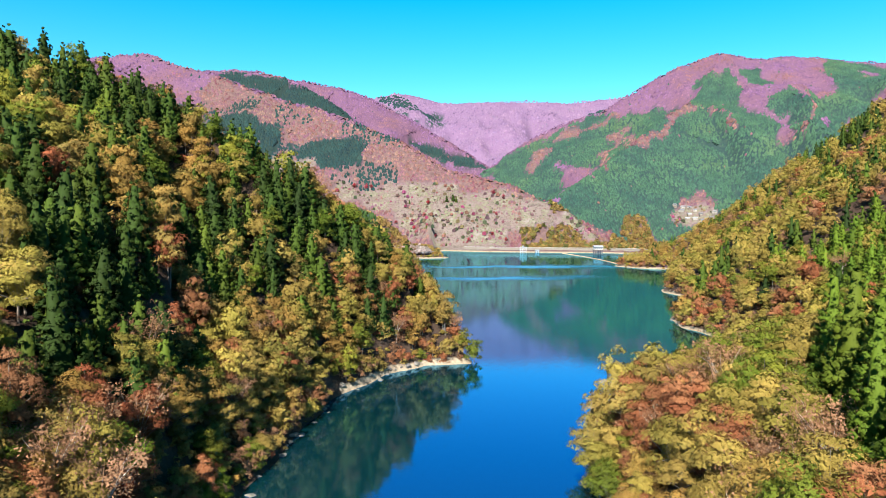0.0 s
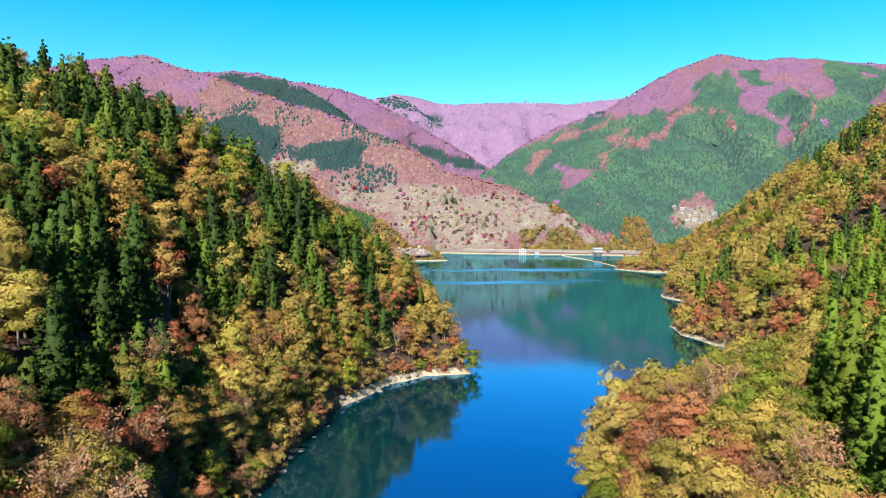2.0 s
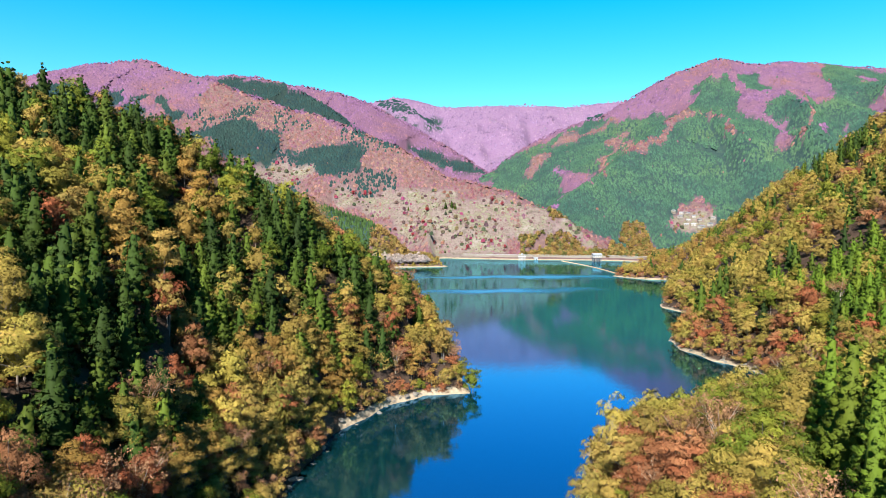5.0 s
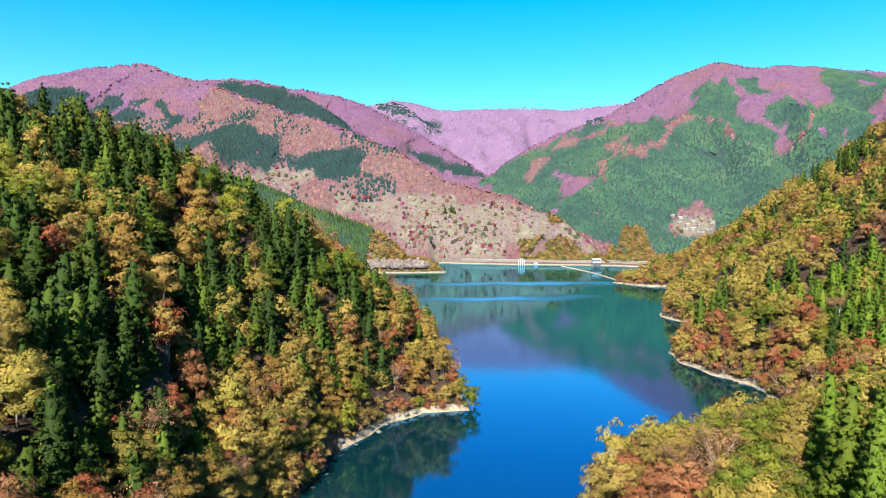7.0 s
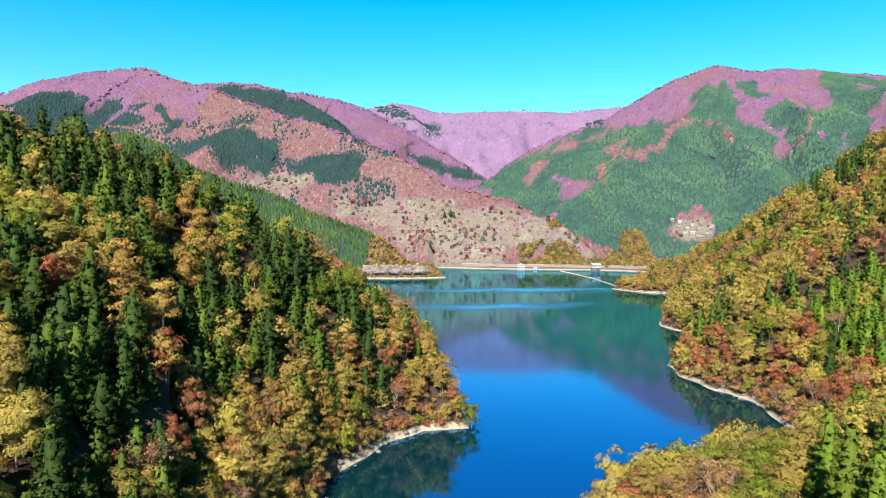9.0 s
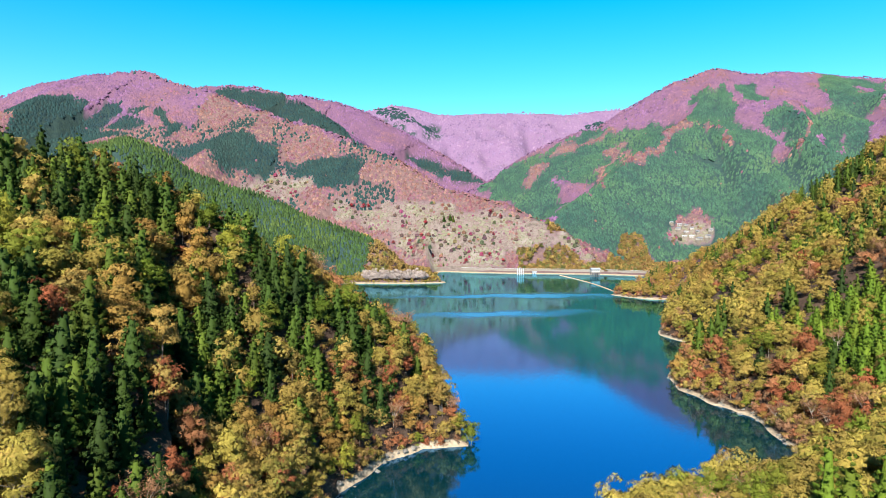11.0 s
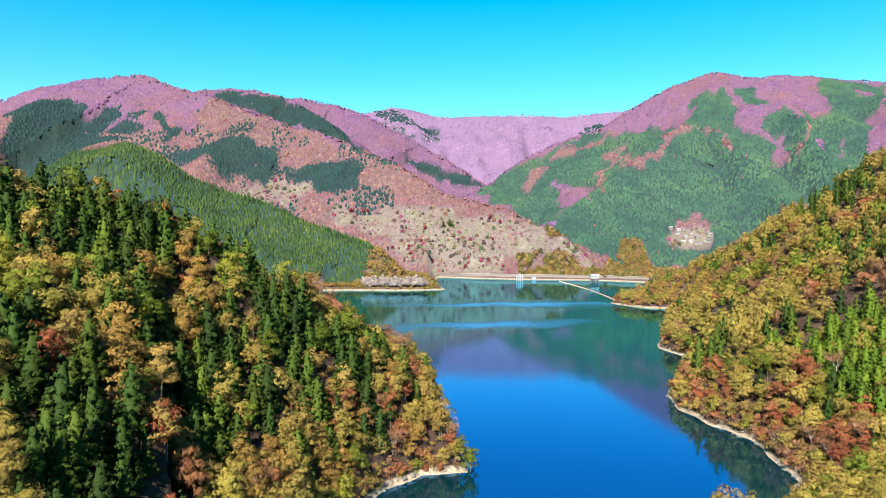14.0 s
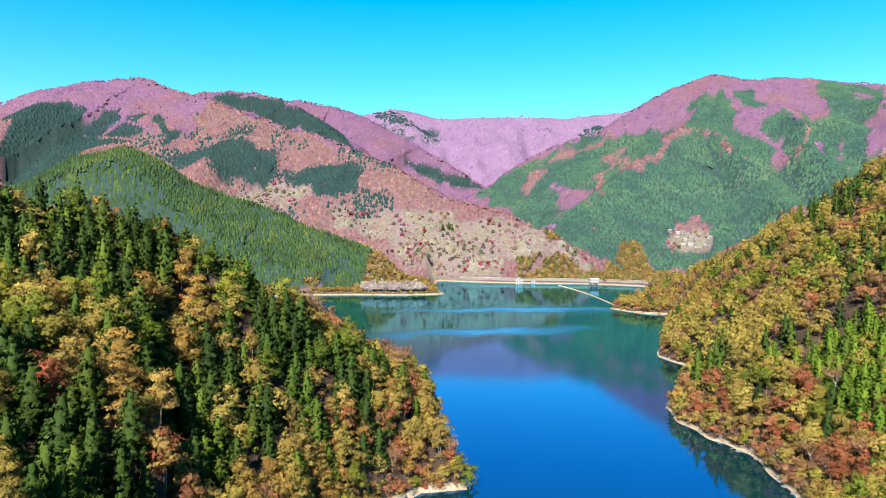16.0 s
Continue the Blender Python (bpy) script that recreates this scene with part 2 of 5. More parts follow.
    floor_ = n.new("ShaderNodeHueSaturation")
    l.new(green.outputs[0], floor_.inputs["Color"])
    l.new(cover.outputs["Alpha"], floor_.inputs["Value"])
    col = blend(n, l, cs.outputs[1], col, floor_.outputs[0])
    col = blend(n, l, cs.outputs[2], col, meadow.outputs[0])
    stone = ramp(n, [(0.3, (0.087, 0.067, 0.049)), (0.5, (0.182, 0.143, 0.101)), (0.7, (0.247, 0.202, 0.155))])
    l.new(calc(n, l, "ADD", calc(n, l, "MULTIPLY", n2.outputs[0], 0.5), calc(n, l, "MULTIPLY", n3.outputs[0], 0.5)), stone.inputs[0])
    edge = calc(n, l, "ADD", sep.outputs["Z"], calc(n, l, "MULTIPLY", n2.outputs[0], 2.4))
    low = n.new("ShaderNodeMapRange")
    low.inputs["From Min"].default_value, low.inputs["From Max"].default_value = 2.7, 3.3
    low.inputs["To Min"].default_value, low.inputs["To Max"].default_value = 1.0, 0.0
    l.new(calc(n, l, "ADD", edge, calc(n, l, "MULTIPLY", es.outputs[2], 2.6)), low.inputs["Value"])
    col = blend(n, l, low.outputs[0], col, stone.outputs[0])
    b = put(n, "BsdfPrincipled", Roughness=0.95)
    b.inputs["Specular IOR Level"].default_value = 0.1
    l.new(col, b.inputs["Base Color"])
    bp = put(n, "Bump", Strength=0.8, Distance=3.0)
    l.new(calc(n, l, "ADD", n2.outputs[0], calc(n, l, "MULTIPLY", n3.outputs[0], 0.15)), bp.inputs["Height"])
    l.new(bp.outputs[0], b.inputs["Normal"])
    out = n.new("ShaderNodeOutputMaterial")
    l.new(b.outputs[0], out.inputs[0])
    return m


def water_material():
    """Still water that mirrors the banks, with two ruffled lanes where a breeze touches it."""
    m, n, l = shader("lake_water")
    tc = n.new("ShaderNodeTexCoord")
    wob = put(n, "TexNoise", Scale=0.012, Detail=3.0)
    l.new(tc.outputs["Object"], wob.inputs["Vector"])
    sep = n.new("ShaderNodeSeparateXYZ")
    l.new(tc.outputs["Object"], sep.inputs[0])
    sway = calc(n, l, "MULTIPLY", calc(n, l, "SUBTRACT", wob.outputs[0], 0.5), 130.0)
    lanes = None
    for cx, cy, rx, ry in ((90, 775, 210, 32), (45, 600, 95, 25)):
        dx = calc(n, l, "DIVIDE", calc(n, l, "SUBTRACT", calc(n, l, "ADD", sep.outputs[0], sway), cx), rx)
        dy = calc(n, l, "DIVIDE", calc(n, l, "SUBTRACT", calc(n, l, "ADD", sep.outputs[1], sway), cy), ry)
        d = calc(n, l, "SQRT", calc(n, l, "ADD", calc(n, l, "MULTIPLY", dx, dx), calc(n, l, "MULTIPLY", dy, dy)), 0)
        lane = n.new("ShaderNodeMapRange")
        lane.inputs["From Min"].default_value, lane.inputs["From Max"].default_value = 1.25, 0.15
        l.new(d, lane.inputs["Value"])
        lanes = lane.outputs[0] if lanes is None else calc(n, l, "MAXIMUM", lanes, lane.outputs[0])
    rip = put(n, "TexNoise", Scale=0.45, Detail=3.0, Roughness=0.6)
    l.new(tc.outputs["Object"], rip.inputs["Vector"])
    bp = put(n, "Bump", Strength=0.05, Distance=0.25)
    l.new(rip.outputs[0], bp.inputs["Height"])
    body = put(n, "BsdfDiffuse")
    body.inputs["Color"].default_value = (0.001, 0.015, 0.020, 1)
    gloss = put(n, "BsdfGlossy")
    l.new(bp.outputs[0], gloss.inputs["Normal"])
    l.new(calc(n, l, "ADD", calc(n, l, "MULTIPLY", lanes, 0.30), 0.06), gloss.inputs["Roughness"])
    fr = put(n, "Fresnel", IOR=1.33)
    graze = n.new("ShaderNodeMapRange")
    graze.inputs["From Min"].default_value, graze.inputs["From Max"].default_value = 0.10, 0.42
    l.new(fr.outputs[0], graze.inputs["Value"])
    # the reflected sky's blue is put into the gloss colour, greener at grazing angles
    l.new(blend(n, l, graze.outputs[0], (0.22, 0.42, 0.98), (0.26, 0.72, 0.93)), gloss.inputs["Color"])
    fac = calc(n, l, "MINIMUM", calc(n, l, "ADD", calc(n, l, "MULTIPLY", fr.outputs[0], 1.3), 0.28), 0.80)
    mix = n.new("ShaderNodeMixShader")
    l.new(fac, mix.inputs[0])
    l.new(body.outputs[0], mix.inputs[1])
    l.new(gloss.outputs[0], mix.inputs[2])
    out = n.new("ShaderNodeOutputMaterial")
    l.new(mix.outputs[0], out.inputs[0])
    return m


# ---- the lie of the land ----
LAKE = [(-60, -260), (-45, -60), (-40, 40), (-36, 100), (-35, 116), (-32, 133), (-32, 153), (-31, 177), (-26, 194), (-17, 211), (-6, 224), (12, 228),
        (11, 240), (5, 256), (2, 285), (1, 328), (-1, 356), (-20, 374), (-70, 405), (-130, 500), (-160, 680), (-230, 850), (-260, 950), (-184, 970), (-118, 970), (-52, 962), (7, 980), (2, 1010),
        (-8, 1080), (-6, 1200), (4, 1266), (60, 1226), (143, 1197), (282, 1165), (345, 1115), (345, 1000), (270, 850), (198, 785), (226, 729), (256, 719)]
LAKE += [(181, 547), (158, 472), (161, 441), (160, 415), (113, 335), (114, 309), (115, 283), (120, 276), (124, 263), (122, 238), (121, 227), (115, 200),
         (90, 178), (60, 166), (42, 154), (31, 140), (28, 118), (25, 90), (24, 40), (30, -40), (45, -260)]
CRESTS = []
CRESTS.append([(-300, -150, 90), (-270, 40, 96), (-190, 150, 96), (-122, 190, 93), (-97, 220, 87), (-60, 222, 66), (-35, 230, 47), (-15, 232, 34), (3, 232, 17), (11, 230, 3)])
CRESTS.append([(-55, 235, 60), (-28, 275, 36), (-14, 300, 27), (-8, 326, 18), (-5, 346, 8), (-3, 354, 1)])
CRESTS.append([(40, 132, 12), (60, 114, 14), (95, 92, 21), (160, 86, 50)])
CRESTS.append([(160, 86, 50), (232, 190, 82), (302, 330, 128), (345, 450, 152), (360, 544, 142), (310, 570, 105), (330, 680, 75), (345, 800, 58), (290, 840, 25), (225, 800, 10), (205, 784, 2)])
CRESTS.append([(160, 86, 50), (190, -20, 80), (220, -250, 100)])
CRESTS.append([(-300, -150, 90), (-150, -420, 110), (0, -450, 100), (220, -420, 110), (220, -250, 100)])
# ridges: points of the crest, fall per metre, reach of the side spurs
RIDGES = []
RIDGES.append(([(-2400, 1900, 300), (-1260, 1900, 460), (-1131, 1900, 503), (-971, 1900, 524), (-826, 1900, 532), (-615, 1800, 448), (-322, 1700, 344), (-127, 1600, 266), (20, 1500, 178), (139, 1420, 137), (247, 1350, 84), (308, 1250, 15)], 0.62))
RIDGES.append(([(-942, 2300, 529), (-796, 2300, 577), (-630, 2300, 577), (-514, 2300, 552), (-342, 2200, 435), (-256, 2100, 339)], 0.6))
RIDGES.append(([(-717, 2700, 605), (-557, 2700, 635), (-420, 2700, 610), (-300, 2650, 562), (-75, 2600, 437), (137, 2450, 288)], 0.6))
RIDGES.append(([(-2600, 3900, 800), (-669, 4300, 822), (-487, 4300, 854), (-306, 4300, 891), (-196, 4300, 880), (-15, 4300, 833), (495, 4300, 847), (786, 4300, 833), (1004, 4300, 858), (1186, 4300, 884), (1440, 4300, 913), (2600, 3900, 850)], 0.5))
RIDGES.append(([(111, 2350, 230), (231, 2350, 300), (390, 2350, 395), (549, 2350, 449), (668, 2350, 518), (827, 2350, 598), (968, 2350, 648), (1085, 2350, 628), (1304, 2350, 638), (1558, 2350, 618), (2600, 2000, 500)], 0.58))
RIDGES.append(([(968, 2350, 648), (758, 2000, 422), (620, 1900, 352), (468, 1750, 238), (283, 1550, 122)], 0.6))
RIDGES.append(([(-1400, 1000, 260), (-763, 1150, 157), (-704, 1150, 172), (-620, 1150, 217), (-534, 1150, 235), (-480, 1150, 212), (-422, 1150, 172), (-296, 1150, 130), (-134, 1100, 72), (-100, 1075, 54), (-72, 1056, 32), (-48, 1048, 12)], 0.6))
RIDGES.append(([(2600, 900, 500), (1300, 1000, 330), (800, 1050, 210), (560, 900, 120)], 0.5))
RIDGES.append(([(-1400, 1000, 260), (-1500, 0, 330), (-1200, -1200, 300), (0, -1900, 320), (1300, -1200, 300), (1500, 0, 330), (2000, 700, 420)], 0.35))
RIDGES.append(([(1304, 2350, 638), (1190, 2050, 392), (971, 1750, 214), (781, 1550, 105)], 0.6))


def lattice(ix, iy, seed):
    v = np.sin(ix * 127.1 + iy * 311.7 + seed * 74.7) * 43758.5453
    return v - np.floor(v)


def vnoise(x, y, size, seed=0):
    """Smooth noise from 0 to 1 with features of that many metres."""
    x, y = np.asarray(x, float) / size, np.asarray(y, float) / size
    ix, iy = np.floor(x), np.floor(y)
    fx, fy = x - ix, y - iy
    fx, fy = fx * fx * (3 - 2 * fx), fy * fy * (3 - 2 * fy)
    a, b = lattice(ix, iy, seed), lattice(ix + 1, iy, seed)
    c, d = lattice(ix, iy + 1, seed), lattice(ix + 1, iy + 1, seed)
    return (a + (b - a) * fx) * (1 - fy) + (c + (d - c) * fx) * fy


def along_line(x, y, line):
    """Distance to the line, its height at the nearest place, and how far along that lies."""
    best = np.full(x.shape, 1e9)
    high, run = np.zeros(x.shape), np.zeros(x.shape)
    s = 0.0
    for a, b in zip(line, line[1:]):
        dx, dy = b[0] - a[0], b[1] - a[1]
        n2 = dx * dx + dy * dy
        u = np.clip(((x - a[0]) * dx + (y - a[1]) * dy) / n2, 0, 1)
        d = np.hypot(x - a[0] - u * dx, y - a[1] - u * dy)
        near = d < best
        best = np.where(near, d, best)
        if len(a) > 2:
            high = np.where(near, a[2] + u * (b[2] - a[2]), high)
        run = np.where(near, s + u * math.sqrt(n2), run)
        s += math.sqrt(n2)
    return best, high, run


def inside(x, y, poly):
    odd = np.zeros(x.shape, bool)
    for (ax, ay), (bx, by) in zip(poly, poly[1:] + poly[:1]):
        if ay != by:
            odd ^= ((ay > y) != (by > y)) & (x < (bx - ax) * (y - ay) / (by - ay) + ax)
    return odd


def shore(x, y):
    """Distance to the lake's edge, positive on land."""
    wx = x + 5 * (vnoise(x, y, 14, 3) - 0.5) + 12 * (vnoise(x, y, 60, 4) - 0.5) * np.clip(y / 900, 0, 1)
    wy = y + 5 * (vnoise(x, y, 13, 5) - 0.5)
    d = along_line(wx, wy, LAKE + LAKE[:1])[0]
    return np.where(inside(wx, wy, LAKE), -d, d)


def ridge_height(x, y, k):
    """The slope that falls from one ridge, cut by side spurs and gullies."""
    line, fall = RIDGES[k]
    dc, hc, run = along_line(x, y, line)
    rough = 0.8 if k in (4, 5, 9) else (0.9 if k == 3 else 1.0)
    spur = 1 + rough * (0.45 * (vnoise(x, y * 0.35, 170, 21 + k) - 0.5) + 0.35 * (vnoise(x, y * 0.4, 65, 41 + k) - 0.5))
    return hc - fall * dc * spur


def ridge_at(x, y):
    return np.argmax([ridge_height(x, y, k) for k in range(len(RIDGES))], axis=0)


def height(x, y):
    x, y = np.asarray(x, float), np.asarray(y, float)
    ds = shore(x, y)
    land = np.maximum(ds, 0)
    near = np.zeros(x.shape)
    for k, line in enumerate(CRESTS):
        dc, hc, run = along_line(x, y, line)
        dc = dc * (1 + 0.35 * (vnoise(run, run * 0, 45, 11 + k) - 0.5))
        hk = hc * (land / (land + dc + 0.01)) ** (0.68, 0.62, 0.72, 0.85, 0.72, 0.72)[k] * (1 - np.exp(-land / 6.0)) / (1 + (dc / (330 if k == 3 else 230)) ** 4)
        near = np.maximum(near, hk)
    near += np.clip(land / 30, 0, 1) * (5 * (vnoise(x, y, 30, 7) - 0.5) + 2 * (vnoise(x, y, 11, 8) - 0.5))
    far = np.maximum(np.max([ridge_height(x, y, k) for k in range(len(RIDGES))], axis=0), 0)
    far += np.clip(far / 60, 0, 1) * (16 * (vnoise(x, y, 150, 9) - 0.5) + 7 * (vnoise(x, y, 45, 10) - 0.5))
    cap = 1.15 * land + 1.0
    terrace = (y > 900) & (y < 1120) & (x < 30)
    cap = np.where(terrace, np.minimum(0.4 * land, 4.2) + np.maximum(0, np.minimum(y - 1002, land - 6)) * 1.7 + np.maximum(0, y - 1060), cap)
    roadside = (y > 1090) & (x > -20) & (x < 420)
    cap = np.where(roadside, np.minimum(0.3 * land, 4) + np.clip(land - 14, 0, 1) * 3.6 + np.maximum(0, land - 34) * 1.3, cap)
    far = np.minimum(far, cap)
    h = np.maximum(np.maximum(near, far), np.minimum(5, 0.35 * land))
    return np.where(ds > 0, h, -np.minimum(14, -0.4 * ds))


# the cover of the mountainsides, as outlines on the plan: kind, the ridges it lies on, outline; later ones lie over earlier ones
PATCHES = []
PATCHES.append(("conifer", [0], [(-969, 1487), (-1055, 1665), (-971, 1620), (-965, 1734), (-912, 1736), (-893, 1700), (-887, 1637), (-856, 1727), (-817, 1747), (-801, 1715), (-806, 1681), (-829, 1660), (-784, 1606), (-741, 1597), (-762, 1545), (-821, 1487), (-862, 1390), (-875, 1340)]))
PATCHES.append(("conifer", [0], [(-784, 1615), (-793, 1655), (-778, 1685), (-734, 1648), (-723, 1637), (-749, 1622)]))
PATCHES.append(("conifer", [0], [(-782, 1703), (-779, 1720), (-748, 1717), (-743, 1692)]))
PATCHES.append(("conifer", [0], [(-710, 1708), (-704, 1718), (-628, 1611), (-630, 1579), (-646, 1585), (-667, 1636)]))
PATCHES.append(("russet", [0], [(-607, 1778), (-496, 1754), (-371, 1717), (-185, 1605), (-103, 1586), (-21, 1518), (66, 1467), (147, 1414), (99, 1402), (-20, 1441), (-172, 1494), (-271, 1483), (-436, 1491), (-526, 1399), (-658, 1545), (-597, 1589), (-599, 1670)]))
PATCHES.append(("conifer", [0], [(-550, 1568), (-483, 1608), (-375, 1638), (-369, 1583), (-369, 1525), (-390, 1508), (-433, 1527), (-497, 1489), (-566, 1505), (-616, 1535)]))
PATCHES.append(("conifer", [0], [(-340, 1571), (-277, 1593), (-183, 1590), (-159, 1552), (-175, 1513), (-196, 1483), (-265, 1448), (-303, 1485)]))
PATCHES.append(("conifer", [1], [(-759, 2251), (-632, 2268), (-501, 2294), (-425, 2250), (-383, 2225), (-329, 2211), (-238, 2083), (-288, 2103), (-403, 2130), (-462, 2174), (-556, 2178), (-652, 2162), (-722, 2205)]))
PATCHES.append(("conifer", [2], [(-130, 2499), (-77, 2495), (48, 2460), (107, 2470), (161, 2445), (108, 2414), (47, 2412), (-76, 2443)]))
PATCHES.append(("conifer", [3], [(-379, 4145), (-255, 3947), (-181, 3796), (-101, 3767), (-109, 3725), (-244, 3780)]))
PATCHES.append(("conifer", [3], [(-103, 3864), (-41, 4139), (5, 4082), (4, 3844), (-85, 3791)]))
PATCHES.append(("conifer", [4, 5, 9], [(120, 2331), (243, 2332), (357, 2308), (407, 2316), (552, 2350), (611, 2237), (718, 2172), (761, 2052), (835, 2206), (940, 2212), (1108, 2175), (1291, 2305), (1542, 2312), (1127, 1686), (867, 1455), (653, 1471), (493, 1443), (373, 1404), (276, 1460), (249, 2059), (157, 2230)]))
PATCHES.append(("bare", [4, 5, 9], [(617, 2334), (670, 2312), (817, 2314), (967, 2318), (1081, 2313), (1300, 2304), (1198, 2098), (1199, 2055), (1163, 1993), (1098, 1991), (965, 1797), (954, 1787), (955, 1836), (963, 1920), (934, 1894), (916, 1867), (914, 1806), (907, 1759), (900, 1692), (873, 1682), (864, 1716), (887, 1773), (888, 1848), (850, 1886), (866, 1952), (883, 2029), (923, 2164), (927, 2217), (866, 2182), (837, 2213), (765, 2063), (722, 2186), (661, 2255), (549, 2295)]))
PATCHES.append(("conifer", [4, 5, 9], [(987, 2225), (1059, 2267), (1032, 2169), (1060, 2162), (997, 2044), (946, 2012), (941, 2105)]))
PATCHES.append(("conifer", [4, 5, 9], [(935, 1897), (1011, 1957), (1003, 1898), (962, 1799), (943, 1764), (916, 1771), (914, 1810), (922, 1872)]))
PATCHES.append(("russet", [4, 5, 9], [(388, 2263), (422, 2313), (601, 2271), (613, 2224), (527, 2266), (410, 2243)]))
PATCHES.append(("russet", [4, 5, 9], [(630, 1907), (725, 2082), (729, 1978), (760, 1975), (747, 1941), (691, 1924), (616, 1862)]))
PATCHES.append(("russet", [4, 5, 9], [(393, 1669), (485, 2062), (546, 2168), (584, 2164), (581, 2063), (531, 1808), (653, 1920), (637, 1875), (513, 1766), (474, 1757), (570, 2114), (552, 2139), (503, 2042), (412, 1673)]))
PATCHES.append(("russet", [4, 5, 9], [(774, 1978), (793, 1967), (798, 1871), (799, 1743), (790, 1731), (783, 1812), (790, 1891)]))
PATCHES.append(("russet", [4, 5, 9], [(867, 1715), (871, 1678), (900, 1683), (1095, 1904), (1064, 1855), (896, 1659), (871, 1670), (863, 1691)]))
PATCHES.append(("russet", [4, 5, 9], [(243, 2205), (284, 2226), (340, 2258), (370, 2244), (363, 2199), (323, 2180), (288, 2151)]))
PATCHES.append(("bare", [4, 5, 9], [(350, 2121), (402, 2086), (464, 2009), (363, 1632), (328, 1698), (358, 2033)]))
PATCHES.append(("bare", [4, 5, 9], [(1367, 2211), (1410, 2188), (1354, 2101), (1312, 2111)]))
PATCHES.append(("bare", [4, 5, 9], [(1245, 1948), (1270, 1944), (1272, 1902), (1170, 1748), (1161, 1799)]))
PATCHES.append(("bare", [4, 5, 9], [(962, 1706), (1115, 1845), (1092, 1798), (957, 1679)]))
PATCHES.append(("russet", [4, 5, 9], [(534, 1545), (572, 1595), (613, 1614), (639, 1578), (629, 1530), (591, 1506), (537, 1496)]))
PATCHES.append(("golden", [4, 5, 9], [(382, 1490), (430, 1523), (473, 1518), (457, 1464), (410, 1410), (354, 1380)]))
PATCHES.append(("meadow", [4, 5, 9], [(548, 1565), (586, 1590), (608, 1556), (622, 1520), (602, 1502), (538, 1500)]))
PATCHES.append(("conifer", [6], [(-727, 1112), (-689, 1112), (-659, 1149), (-605, 1149), (-543, 1151), (-505, 1152), (-464, 1134), (-427, 1134), (-366, 1123), (-298, 1151), (-205, 1123), (-166, 1110), (-127, 1095), (-107, 1081), (-115, 1076), (-158, 1054), (-204, 1021), (-251, 1002), (-367, 1018), (-473, 973), (-707, 1082)]))
PATCHES.append(("meadow", [0], [(-260, 1422), (-203, 1439), (-154, 1441), (-70, 1451), (28, 1441), (146, 1398), (201, 1376), (223, 1328), (266, 1295), (325, 1247), (372, 1424), (24, 1216), (-26, 1240), (-89, 1363), (-186, 1402)]))
PATCHES.append(("meadow", [0], [(-119, 1596), (-102, 1585), (-77, 1562), (-85, 1554), (-102, 1579)]))
PATCHES.append(("meadow", [0], [(-423, 1491), (-394, 1523), (-294, 1506), (-286, 1464), (-375, 1449), (-414, 1458)]))
PATCHES.append(("golden", [6], [(-122, 1054), (-107, 1081), (-78, 1063), (-37, 1049), (-28, 1049), (-68, 1050), (-120, 1033)]))
CODE = {"bare": 0, "conifer": 1, "meadow": 2, "russet": 3, "golden": 4}


def cover_at(x, y, rough=19):
    wx = x + rough * 2 * (vnoise(x, y, 30, 61) - 0.5) + 34 * (vnoise(x, y, 85, 63) - 0.5)
    wy = y + rough * 2 * (vnoise(x, y, 30, 62) - 0.5) + 34 * (vnoise(x, y, 85, 64) - 0.5)
    on = ridge_at(x, y)
    out = np.where(on == 6, np.where(x < -190 + 110 * vnoise(x, y, 46, 65) + 26 * vnoise(x, y, 11, 66), CODE["conifer"], CODE["golden"]), np.where(((on == 0) & (y < 1640)) | ((y < 1500) & (x > 150)), CODE["russet"], 0))
    out = np.where((on == 6) & (x > -420) & (shore(x, y) < 16 + 34 * vnoise(x, y, 24, 67)), CODE["golden"], out)
    out = np.where((x > 150) & (x < 460) & (y < 1330 + 120 * vnoise(x, y, 40, 68)), CODE["golden"], out)
    for kind, ridges, outline in PATCHES:
        m = inside(wx, wy, outline) & np.isin(on, ridges)
        out = np.where(m, CODE[kind], out)
    return out


def mesh_object(name, verts, faces, material, parent=None, label="", smooth=False, normals=None, tones=None):
    me = bpy.data.meshes.new(name)
    me.from_pydata(np.asarray(verts).tolist(), [], faces if isinstance(faces, list) else faces.tolist())
    me.materials.append(material)
    if smooth or normals is not None:
        me.shade_smooth()
    me.update()
    if normals is not None:
        me.normals_split_custom_set_from_vertices(np.asarray(normals).tolist())
    if tones is not None:
        me.attributes.new("lobe", "FLOAT", "POINT").data.foreach_set("value", np.asarray(tones, np.float32))
    ob = new(name, me)
    if parent:
        ob.parent = parent
    if label:
        tagged(ob, label)
    return ob


